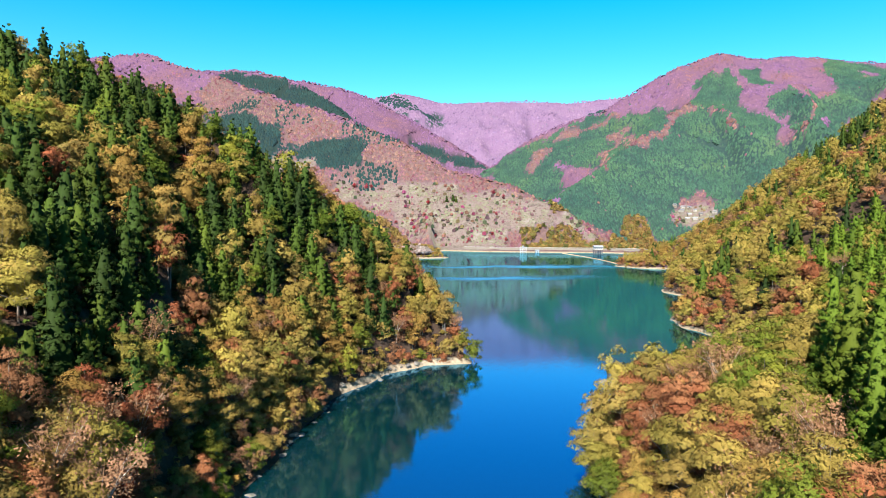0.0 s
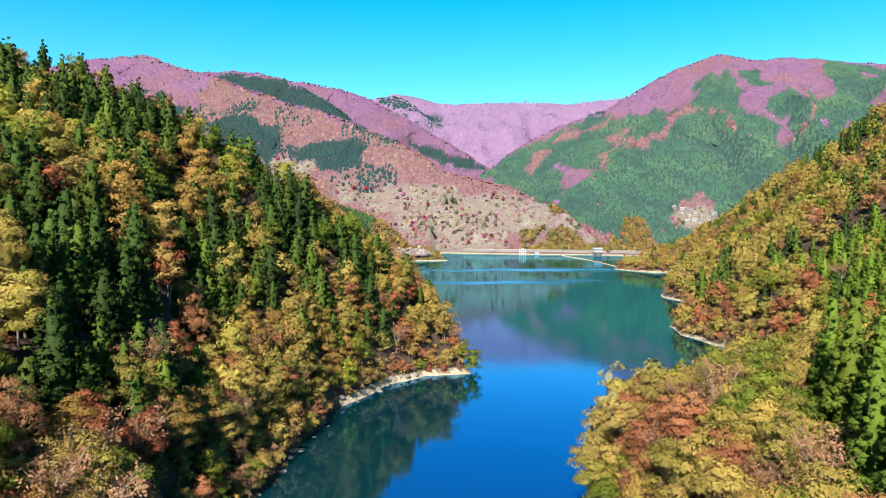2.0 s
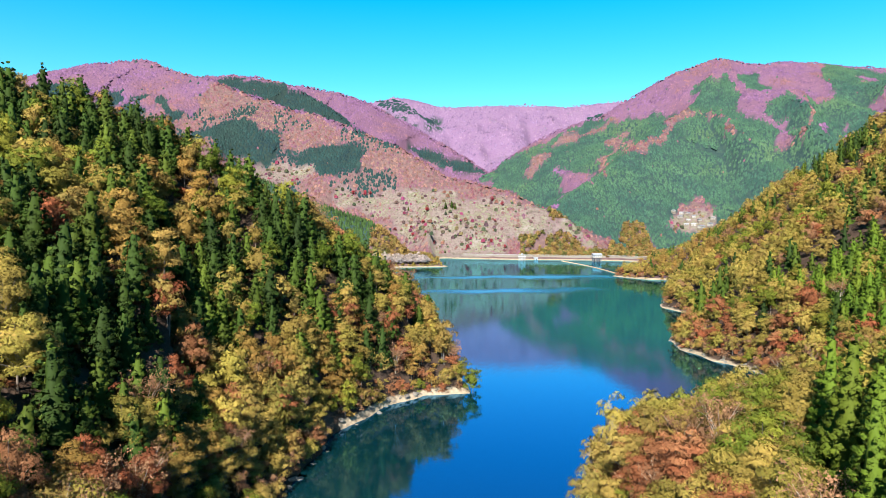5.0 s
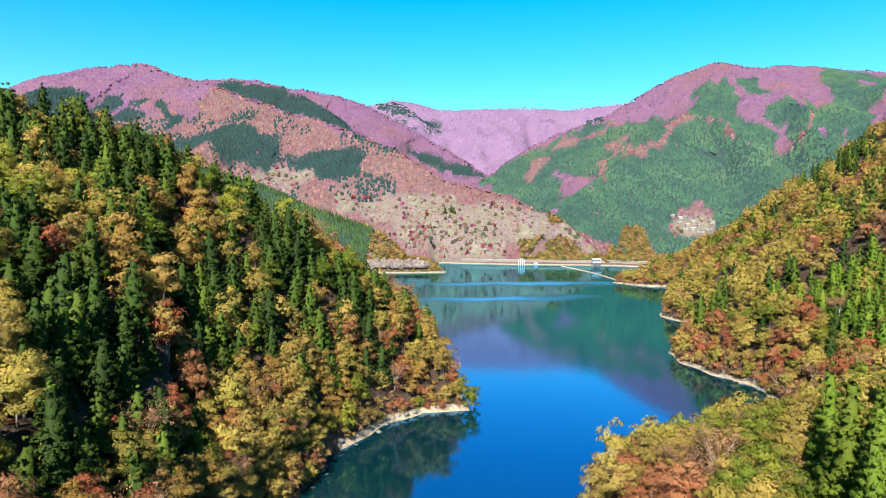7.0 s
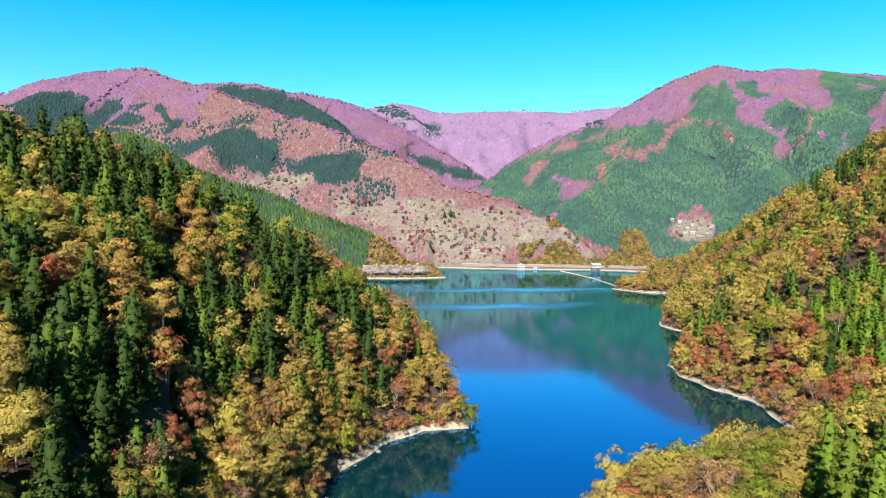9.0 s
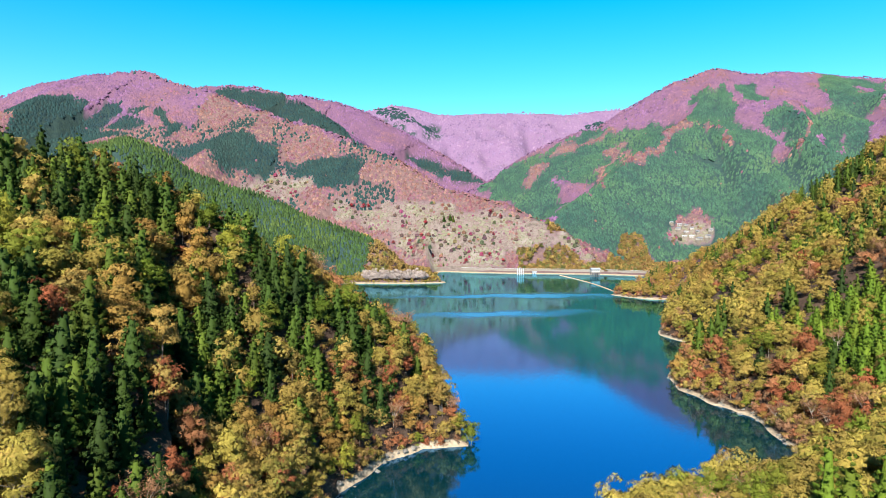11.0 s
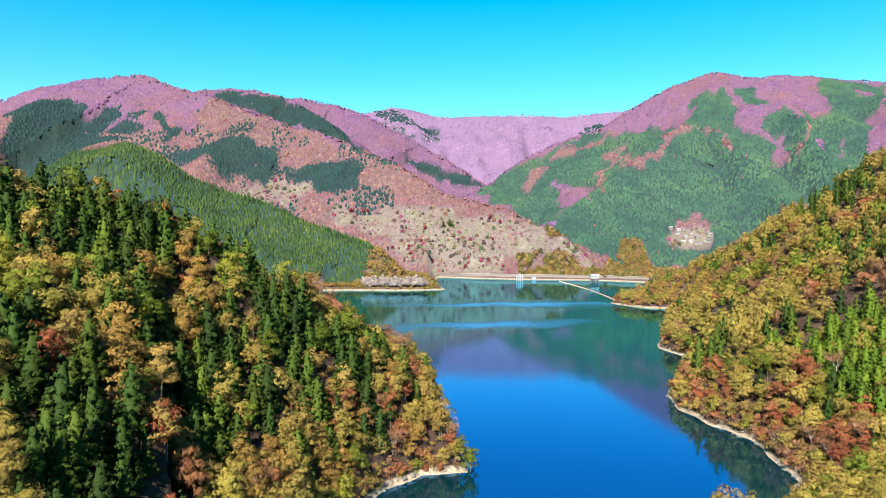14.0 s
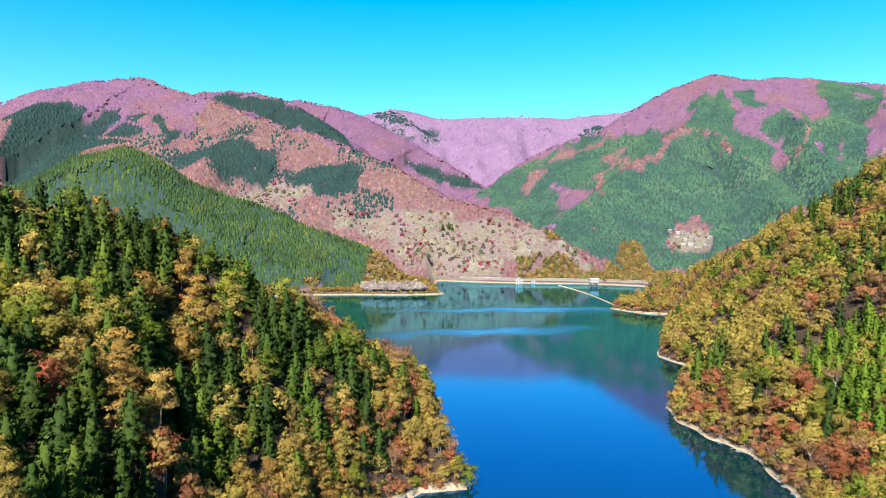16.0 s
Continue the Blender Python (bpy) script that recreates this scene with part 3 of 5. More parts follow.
def build_ground():
    front = np.arange(-46, 46.01, 0.30)
    rear = np.arange(50, 310.1, 5.0)
    ang = np.radians(np.concatenate([front, rear]))
    rad = np.concatenate([np.linspace(3, 100, 24), 100 * (4900 / 100) ** np.linspace(0, 1, 300)[1:]])
    A, Rr = np.meshgrid(ang, rad)
    x, y = Rr * np.sin(A), Rr * np.cos(A)
    z = height(x.ravel(), y.ravel())
    na, nr = len(ang), len(rad)
    verts = np.column_stack([x.ravel(), y.ravel(), z])
    i = np.arange(nr - 1)[:, None] * na
    j = np.arange(na)[None, :]
    k = (j + 1) % na
    faces = np.stack([i + j, i + k, i + na + k, i + na + j], -1).reshape(-1, 4)
    verts = np.vstack([verts, [[0, 0, height(np.zeros(1), np.zeros(1))[0]]]])
    tip = len(verts) - 1
    fl = faces.tolist() + [[tip, (q + 1) % na, q] for q in range(na)]
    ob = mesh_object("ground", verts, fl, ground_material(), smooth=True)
    col = ob.data.color_attributes.new("cover", "FLOAT_COLOR", "POINT")
    vx, vy = verts[:, 0], verts[:, 1]
    # the haze-tinted wood colour fades in from 700 to 950 m
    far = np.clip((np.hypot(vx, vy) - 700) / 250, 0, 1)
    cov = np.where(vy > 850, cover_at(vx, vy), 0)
    # ridges 0 to 2: conifer floor darkened to match the shaded crown colour
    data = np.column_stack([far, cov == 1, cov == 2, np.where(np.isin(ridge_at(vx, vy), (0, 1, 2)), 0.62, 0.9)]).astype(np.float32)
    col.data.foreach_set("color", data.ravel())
    more = ob.data.color_attributes.new("cover_more", "FLOAT_COLOR", "POINT")
    on = ridge_at(vx, vy)
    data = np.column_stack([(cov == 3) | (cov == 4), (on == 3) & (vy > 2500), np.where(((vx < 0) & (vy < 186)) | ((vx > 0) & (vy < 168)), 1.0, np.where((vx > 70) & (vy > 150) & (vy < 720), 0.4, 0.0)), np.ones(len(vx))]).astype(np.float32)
    more.data.foreach_set("color", data.ravel())
    tagged(ob, "wooded mountain slopes with pale stony lake shore", "ground", kind="structure")
    return ob


build_ground()
W = 40
wxs, wys = np.meshgrid(np.linspace(-420, 480, W), np.linspace(-320, 1330, W))
wi = np.arange(W - 1)[:, None] * W + np.arange(W - 1)[None, :]
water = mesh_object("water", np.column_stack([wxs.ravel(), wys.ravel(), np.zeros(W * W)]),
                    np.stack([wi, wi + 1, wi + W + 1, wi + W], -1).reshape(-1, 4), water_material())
tagged(water, "calm deep blue reservoir lake reflecting the wooded slopes", "lake", kind="structure")


# ---- trees ----
def tufts(centres, normals, sizes, rng):
    """Small leaf clumps: one ragged triangle each, facing its normal."""
    n = len(centres)
    ref = rng.normal(size=(n, 3))
    t = np.cross(normals, ref)
    t /= np.linalg.norm(t, axis=1)[:, None] + 1e-9
    b = np.cross(normals, t)
    v = []
    for k in range(3):
        a = k * 2.094 + rng.uniform(-0.5, 0.5, n)
        q = sizes * rng.uniform(0.7, 1.25, n)
        v.append(centres + t * (np.cos(a) * q)[:, None] + b * (np.sin(a) * q)[:, None])
    return np.stack(v, 1).reshape(-1, 3), np.arange(3 * n).reshape(n, 3)


def rod(a, b, ra, rb, sides=5):
    a, b = np.array(a, float), np.array(b, float)
    w = (b - a) / (np.linalg.norm(b - a) + 1e-9)
    u = np.cross(w, [0.3, 0.9, 0.2])
    u /= np.linalg.norm(u)
    q = np.cross(w, u)
    th = np.arange(sides) * 2 * math.pi / sides
    ring = np.cos(th)[:, None] * u + np.sin(th)[:, None] * q
    v = np.vstack([a + ring * ra, b + ring * rb])
    f = [[i, (i + 1) % sides, sides + (i + 1) % sides, sides + i] for i in range(sides)] + [list(range(sides, 2 * sides))]
    return v, f


def join(pieces):
    vs, fs, n = [], [], 0
    for v, f in pieces:
        vs.append(np.asarray(v))
        fs += (np.asarray(f) + n).tolist() if not isinstance(f, list) else [[i + n for i in p] for p in f]
        n += len(v)
    return np.vstack(vs), fs


def unit(v):
    return v / (np.linalg.norm(v, axis=1)[:, None] + 1e-9)


def clump(c, radii, rng, sides=6, rings=3):
    """The dense inside of a leaf clump: a rough closed ball. Returns points, triangles and outward directions."""
    th = np.arange(sides) * 2 * math.pi / sides
    d = [[0, 0, -1]]
    for k in range(rings):
        a = (k + 1) / (rings + 1) * math.pi - math.pi / 2
        d += [[math.cos(a) * math.cos(q + 0.5 * k), math.cos(a) * math.sin(q + 0.5 * k), math.sin(a)] for q in th]
    d = np.array(d + [[0, 0, 1]])
    f = [[0, 1 + (i + 1) % sides, 1 + i] for i in range(sides)]
    for k in range(rings - 1):
        for i in range(sides):
            a, b = 1 + k * sides + i, 1 + k * sides + (i + 1) % sides
            f += [[a, b, b + sides], [a, b + sides, a + sides]]
    last = len(d) - 1
    f += [[last, last - sides + i, last - sides + (i + 1) % sides] for i in range(sides)]
    return c + d * radii * rng.uniform(0.82, 1.12, len(d))[:, None], np.array(f), d


def broadleaf(rng, h, r, lobes=14, per=150, size=0.42):
    """Trunk with limbs, and a crown of lobes of leaf clumps with gaps between them; each lobe is rounded in its shading."""
    mid, up = h * 0.54, h * 0.40
    trunk = [rod((0, 0, -1.5), (0.1 * r, 0, h * 0.4), 0.20, 0.13, 6)]
    cv, cf, cd = clump(np.array([0, 0, mid]), np.array([r * 0.52, r * 0.52, h * 0.30]), rng, 6, 2)
    # core a tenth darker: shade inside the crown put into its colour
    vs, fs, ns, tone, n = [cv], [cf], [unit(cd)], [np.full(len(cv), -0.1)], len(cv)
    for k in range(lobes):
        th = k * 2.4 + rng.uniform(-0.4, 0.4)
        q = math.sqrt((k + 0.3) / lobes)
        zz = mid + up * (0.95 * (1 - q * q) + rng.uniform(-1.0, 0.2))
        c = np.array([math.cos(th) * q * r * 0.80, math.sin(th) * q * r * 0.80, zz])
        lr = r * rng.uniform(0.26, 0.42)
        trunk.append(rod((0.1 * r * 0.6, 0, h * rng.uniform(0.22, 0.38)), c - [0, 0, lr * 0.3], 0.09, 0.03, 4))
        d = rng.normal(size=(per, 3))
        d[:, 2] = np.abs(d[:, 2]) * 0.9 - 0.45 * rng.uniform(0, 1, per)
        d = unit(d)
        p = c + d * lr * np.array([1, 1, 0.72]) * rng.uniform(0.6, 1.15, per)[:, None]
        v, f = tufts(p, unit(d + rng.normal(size=(per, 3)) * 0.3 + [0, 0, 0.2]), size * rng.uniform(0.6, 1.4, per), rng)
        round_ = unit(0.9 * d + 0.7 * unit(p - [0, 0, mid * 0.75]) + rng.normal(size=(per, 3)) * 0.10)
        vs.append(v), fs.append(f + n), ns.append(np.repeat(round_, 3, 0)), tone.append(np.full(len(v), rng.uniform(-0.14, 0.14)))
        n += len(v)
    return join(trunk), (np.vstack(vs), np.vstack(fs), np.vstack(ns), np.concatenate(tone))


def conifer(rng, h, r, lobes=60, per=44, size=0.36, puff=1.0):
    """A straight trunk and a cone of rounded sprays, narrowing to the tip, with dark gaps between them."""
    trunk = rod((0, 0, -1.5), (0, 0, h * 0.55), 0.17, 0.05, 5)
    rings, sides = 7, 7
    th, lv = np.arange(sides) * 2 * math.pi / sides, np.linspace(0.04, 0.84, rings)
    wide = r * 0.5 * (1 - lv) ** 0.8
    cv = np.array([(math.cos(a + 0.35 * i) * wide[i] * rng.uniform(0.7, 1.2), math.sin(a + 0.35 * i) * wide[i] * rng.uniform(0.7, 1.2), h * lv[i] + rng.uniform(-0.3, 0.3)) for i in range(rings) for a in th])
    cf = [[i * sides + j, i * sides + (j + 1) % sides, (i + 1) * sides + (j + 1) % sides] for i in range(rings - 1) for j in range(sides)]
    cf += [[i * sides + j, (i + 1) * sides + (j + 1) % sides, (i + 1) * sides + j] for i in range(rings - 1) for j in range(sides)]
    # inner cone toned down a tenth, painting in shade behind the sprays
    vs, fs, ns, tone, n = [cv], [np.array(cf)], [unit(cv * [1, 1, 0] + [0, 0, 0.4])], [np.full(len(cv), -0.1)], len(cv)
    for k in range(lobes):
        u = 1 - math.sqrt(1 - (k + 0.5) / lobes)
        u = min(0.98, max(0.0, u + rng.uniform(-0.03, 0.03)))
        th = k * 2.4 + rng.uniform(-0.35, 0.35)
        reach = r * (1 - u) ** 0.8 * (rng.uniform(0.8, 1.12) if k % 4 else 0.45)
        lr = (0.09 * r + 0.14 * reach) * rng.uniform(0.75, 1.3) * puff
        c = np.array([math.cos(th) * reach * 0.82, math.sin(th) * reach * 0.82, h * (0.05 + 0.93 * u) - reach * 0.14])
        m = max(9, int(per * min(1.0, 0.45 + reach / r)))
        d = unit(rng.normal(size=(m, 3)) + [math.cos(th) * 0.55, math.sin(th) * 0.55, 0.5])
        p = c + d * lr * rng.uniform(0.5, 1.15, m)[:, None] * [1, 1, 0.9]
        v, f = tufts(p, unit(d + rng.normal(size=(m, 3)) * 0.24), size * rng.uniform(0.6, 1.4, m), rng)
        round_ = unit(0.7 * d + np.array([math.cos(th), math.sin(th), 0.45]) + rng.normal(size=(m, 3)) * 0.06)
        cv, cf, cd = clump(c, np.full(3, lr * 0.66), rng, 5, 1)
        cn = unit(0.7 * cd + np.array([math.cos(th), math.sin(th), 0.45]))
        v, f, round_ = np.vstack([v, cv]), np.vstack([f, cf + len(v)]), np.vstack([np.repeat(round_, 3, 0), cn])
        vs.append(v), fs.append(f + n), ns.append(round_), tone.append(np.full(len(v), rng.uniform(-0.12, 0.12)))
        n += len(v)
    return trunk, (np.vstack(vs), np.vstack(fs), np.vstack(ns), np.concatenate(tone))


def bare(rng, h, r, limbs=9, twigs=13):
    """Pale forked limbs with a haze of fine twigs."""
    wood = [rod((0, 0, -1.5), (0, 0, h * 0.45), 0.17, 0.11, 5)]
    twig = []
    for k in range(limbs):
        th = k * 2.4 + rng.uniform(-0.3, 0.3)
        reach = r * rng.uniform(0.6, 1.0)
        a = np.array([0, 0, h * rng.uniform(0.15, 0.45)])
        b = np.array([math.cos(th) * reach * 0.5, math.sin(th) * reach * 0.5, h * rng.uniform(0.55, 0.7)])
        c = np.array([math.cos(th) * reach, math.sin(th) * reach, h * rng.uniform(0.7, 1.0)])
        wood += [rod(a, b, 0.09, 0.06, 4), rod(b, c, 0.06, 0.02, 3)]
        for j in range(twigs):
            s = b + (c - b) * rng.uniform(-0.3, 1)
            e = s + rng.normal(size=3) * [1.0, 1.0, 0.7] * r * 0.25 + [0, 0, r * 0.16]
            twig.append((lambda q: (q[0], q[1][:-1]))(rod(s, e, 0.035, 0.012, 3)))
    pts = np.array([t[0][-1] for t in twig])
    m = len(pts)
    nn = rng.normal(size=(m, 3))
    nn /= np.linalg.norm(nn, axis=1)[:, None]
    pts = np.repeat(pts, 7, 0) + rng.normal(size=(7 * m, 3)) * 0.30
    nn = np.repeat(nn, 7, 0)
    fuzz = tufts(pts, nn, rng.uniform(0.08, 0.24, 7 * m), rng)
    return join(wood), join(twig + [fuzz])


KINDS = {
    "yellow": ("broadleaf_tree", "broadleaf tree in golden yellow autumn leaf on the hillside", "autumn broadleaf trees"),
    "orange": ("broadleaf_tree", "broadleaf tree with orange brown autumn leaves on the hillside", "autumn broadleaf trees"),
    "rust": ("broadleaf_tree", "broadleaf tree with rust red fading autumn leaves", "autumn broadleaf trees"),
    "green": ("broadleaf_tree", "broadleaf tree with fresh yellow green leaves", "autumn broadleaf trees"),
    "red": ("maple_tree", "small maple tree with bright crimson autumn leaves", "autumn broadleaf trees"),
    "bare": ("bare_tree", "leafless tree with pale limbs and brown twigs", "bare trees"),
    "bigcedar": ("cedar_tree", "very tall green cedar tree with heavy drooping sprays on the promontory", "cedar trees"),
    "youngcedar": ("cedar_tree", "bright green young cedar tree in a close stand", "cedar trees"),
    "conifer": ("cedar_tree", "tall dark green cedar tree with drooping sprays", "cedar trees"),
}


def tree_template(kind, rng):
    name, label, group = KINDS[kind]
    if kind in ("conifer", "youngcedar"):
        wood, crown = conifer(rng, 13.5, 3.9, 96, 21, 0.25, 0.9)
    elif kind == "bigcedar":
        wood, crown = conifer(rng, 27.0, 5.2, 250, 40, 0.16, 0.85)
    elif kind == "bare":
        wood, crown = bare(rng, 9.5, 4.2, 11, 17)
    else:
        wood, crown = broadleaf(rng, 10.5, 4.1, 24, 165, 0.25)
    root = tagged(new(name), label, "tree", group)
    mesh_object("trunk", *wood, PALE_BARK if kind == "bare" else BARK, root)
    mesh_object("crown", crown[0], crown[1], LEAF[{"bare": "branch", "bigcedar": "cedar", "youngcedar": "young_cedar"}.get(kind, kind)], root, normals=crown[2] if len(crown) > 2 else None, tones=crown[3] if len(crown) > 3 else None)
    return root


def scatter(rng, x0, x1, y0, y1, step):
    """Uneven spacing over a rectangle, on a grid that lies askew."""
    half = math.hypot(x1 - x0, y1 - y0) / 2 + step
    u, v = np.meshgrid(np.arange(-half, half, step), np.arange(-half, half, step))
    u = u.ravel() + rng.uniform(-0.5, 0.5, u.size) * step
    v = v.ravel() + rng.uniform(-0.5, 0.5, v.size) * step
    c, w = math.cos(0.55), math.sin(0.55)
    x, y = (x0 + x1) / 2 + u * c - v * w, (y0 + y1) / 2 + u * w + v * c
    m = (x > x0) & (x < x1) & (y > y0) & (y < y1)
    return x[m], y[m]


# where cedars crowd, and where one colour rules: kind, share of the trees, outline on the plan
GROVES = []
GROVES.append(("bigcedar", 0.97, [(43, 58), (46, 72), (49, 84), (54, 95), (60, 103), (70, 106), (86, 96), (72, 62)]))
GROVES.append(("conifer", 1.0, [(-89, 136), (-85, 140), (-77, 131), (-77, 143), (-68, 139), (-65, 134), (-60, 138), (-58, 134), (-53, 135), (-47, 134), (-55, 112), (-63, 96)]))
GROVES.append(("conifer", 1.0, [(-59, 89), (-52, 79), (-51, 83), (-50, 88), (-48, 97), (-46, 109), (-47, 116), (-46, 123), (-46, 133), (-54, 131), (-60, 104)]))
GROVES.append(("conifer", 0.85, [(-73, 172), (-70, 183), (-63, 166), (-62, 157), (-67, 157)]))
GROVES.append(("conifer", 0.8, [(-72, 194), (-66, 197), (-60, 183), (-54, 157), (-57, 154)]))
GROVES.append(("conifer", 0.8, [(-64, 193), (-58, 198), (-49, 192), (-44, 188), (-47, 177), (-55, 180)]))
GROVES.append(("conifer", 0.5, [(-110, 175), (-107, 193), (-95, 219), (-50, 216), (-65, 216), (-80, 215), (-88, 202), (-93, 185), (-100, 166)]))
GROVES.append(("conifer", 0.9, [(-58, 221), (-16, 229), (-24, 220), (-32, 212), (-40, 215), (-51, 215)]))
GROVES.append(("conifer", 0.8, [(-43, 210), (-34, 210), (-32, 195), (-35, 187), (-39, 192)]))
GROVES.append(("conifer", 0.6, [(-67, 197), (-58, 201), (-51, 176), (-48, 149), (-54, 156)]))
GROVES.append(("conifer", 0.5, [(-29, 215), (-16, 229), (-15, 221), (-25, 210)]))
GROVES.append(("bare", 0.5, [(-55, 82), (-52, 88), (-51, 100), (-48, 106), (-44, 114), (-42, 111), (-37, 106), (-38, 92), (-45, 67)]))
GROVES.append(("rust", 0.35, [(-55, 82), (-52, 88), (-51, 100), (-48, 106), (-44, 114), (-42, 111), (-37, 106), (-38, 92), (-45, 67)]))
GROVES.append(("orange", 0.7, [(-55, 82), (-52, 88), (-51, 100), (-48, 106), (-44, 114), (-42, 111), (-37, 106), (-38, 92), (-45, 67)]))
GROVES.append(("green", 0.85, [(-41, 113), (-38, 130), (-34, 130), (-35, 120), (-37, 104)]))
GROVES.append(("green", 0.75, [(220, 519), (200, 444), (229, 447), (253, 530), (237, 536)]))
GROVES.append(("youngcedar", 0.85, [(143, 296), (156, 308), (178, 299), (180, 268), (138, 205), (138, 218), (145, 240), (149, 267), (148, 275)]))
GROVES.append(("conifer", 0.5, [(201, 341), (260, 387), (184, 273), (182, 296)]))
GROVES.append(("conifer", 0.5, [(319, 559), (319, 476), (287, 428), (272, 449)]))
GROVES.append(("green", 0.4, [(230, 449), (265, 451), (244, 410), (177, 333)]))
GROVES.append(("rust", 0.4, [(156, 445), (134, 326), (128, 288), (117, 278), (113, 303)]))
GROVES.append(("rust", 0.35, [(132, 280), (136, 227), (134, 198), (101, 149), (125, 228)]))
GROVES.append(("orange", 0.55, [(252, 569), (216, 526), (209, 597)]))
GROVES.append(("yellow", 0.75, [(163, 463), (205, 510), (172, 366), (148, 279), (134, 279), (138, 330)]))
GROVES.append(("bare", 0.45, [(43, 93), (52, 77), (45, 67), (37, 80)]))
GROVES.append(("rust", 0.6, [(43, 93), (52, 77), (45, 67), (37, 80)]))
GROVES.append(("yellow", 0.5, [(-48, 126), (-36, 189), (-31, 160), (-40, 121)]))
GROVES.append(("yellow", 0.45, [(-21, 239), (-5, 237), (17, 312), (10, 216), (-11, 209)]))
GROVES.append(("rust", 0.8, [(38, 132), (48, 109), (41, 90), (31, 108)]))
GROVES.append(("yellow", 0.6, [(52, 241), (84, 304), (94, 266), (41, 115), (33, 117), (25, 113)]))
GROVES.append(("green", 0.35, [(24, 111), (32, 91), (32, 83), (23, 97)]))
GROVES.append(("green", 0.7, [(57, 124), (66, 122), (54, 100), (50, 107)]))
GROVES.append(("orange", 0.6, [(222, 798), (247, 814), (315, 778), (207, 509), (243, 719)]))
GROVES.append(("bare", 0.5, [(40, 113), (46, 97), (55, 112), (50, 122)]))

GROVES.append(("conifer", 0.42, [(-125, 185), (-112, 200), (-95, 224), (-60, 226), (-60, 208), (-85, 185), (-100, 160)]))
GROVES.append(("conifer", 0.28, [(-125, 190), (-95, 224), (-40, 238), (-30, 205), (-48, 165), (-70, 150), (-95, 150)]))

MIXED = (("conifer", 0.17), ("green", 0.10), ("yellow", 0.40), ("orange", 0.18), ("rust", 0.065), ("red", 0.005), ("bare", 0.08))


def kinds_at(x, y, rng):
    u = 0.55 * vnoise(x, y, 24, 71) + 0.25 * vnoise(x, y, 9, 72) + 0.2 * rng.random(len(x))
    u = np.argsort(np.argsort(u)) / max(1, len(u))
    out = np.full(len(x), "yellow", dtype="<U10")
    edge = 0.0
    for kind, share in MIXED:
        out[(u >= edge) & (u < edge + share)] = kind
        edge += share
    out[(out == "conifer") & (x > 15) & (y < 165)] = "yellow"
    out[np.isin(out, ["orange", "rust"]) & (x < -62) & (y > 135) & (rng.random(len(x)) < 0.5)] = "green"
    out[(out == "red") & (y > 195)] = "orange"
    out[(out == "bare") & (x < -50)] = "orange"
    out[np.isin(out, ["orange", "rust"]) & (x > 60) & (y > 170) & (rng.random(len(x)) < 0.4)] = "yellow"
    done = np.zeros(len(x), bool)
    for kind, share, outline in GROVES:
        m = inside(x, y, outline) & ~done & (rng.random(len(x)) < share)
        out[m] = kind
        done |= m
    return out


rng = np.random.default_rng(7)
templates = {k: [tree_template(k, rng) for _ in range(3)] for k in KINDS}
SHAPES = {k: [broadleaf(rng, 10.5, 4.0, 21, 34, 0.46)[1] for _ in range(3)] for k in ("yellow", "orange", "rust", "green")}
used = set()
NEAR = 330


def plant(kind, x, y, z, s, turn):
    t = templates[kind][rng.integers(3)]
    m = pose(x, y, z, rng.uniform(-4, 4), rng.uniform(-4, 4), turn) @ Matrix.Diagonal((s * rng.uniform(0.9, 1.12), s * rng.uniform(0.9, 1.12), s, 1))
    if t.name in used:
        c = copy_thing(t, m)
        c.matrix_basis = m
    else:
        used.add(t.name)
        t.matrix_basis = m


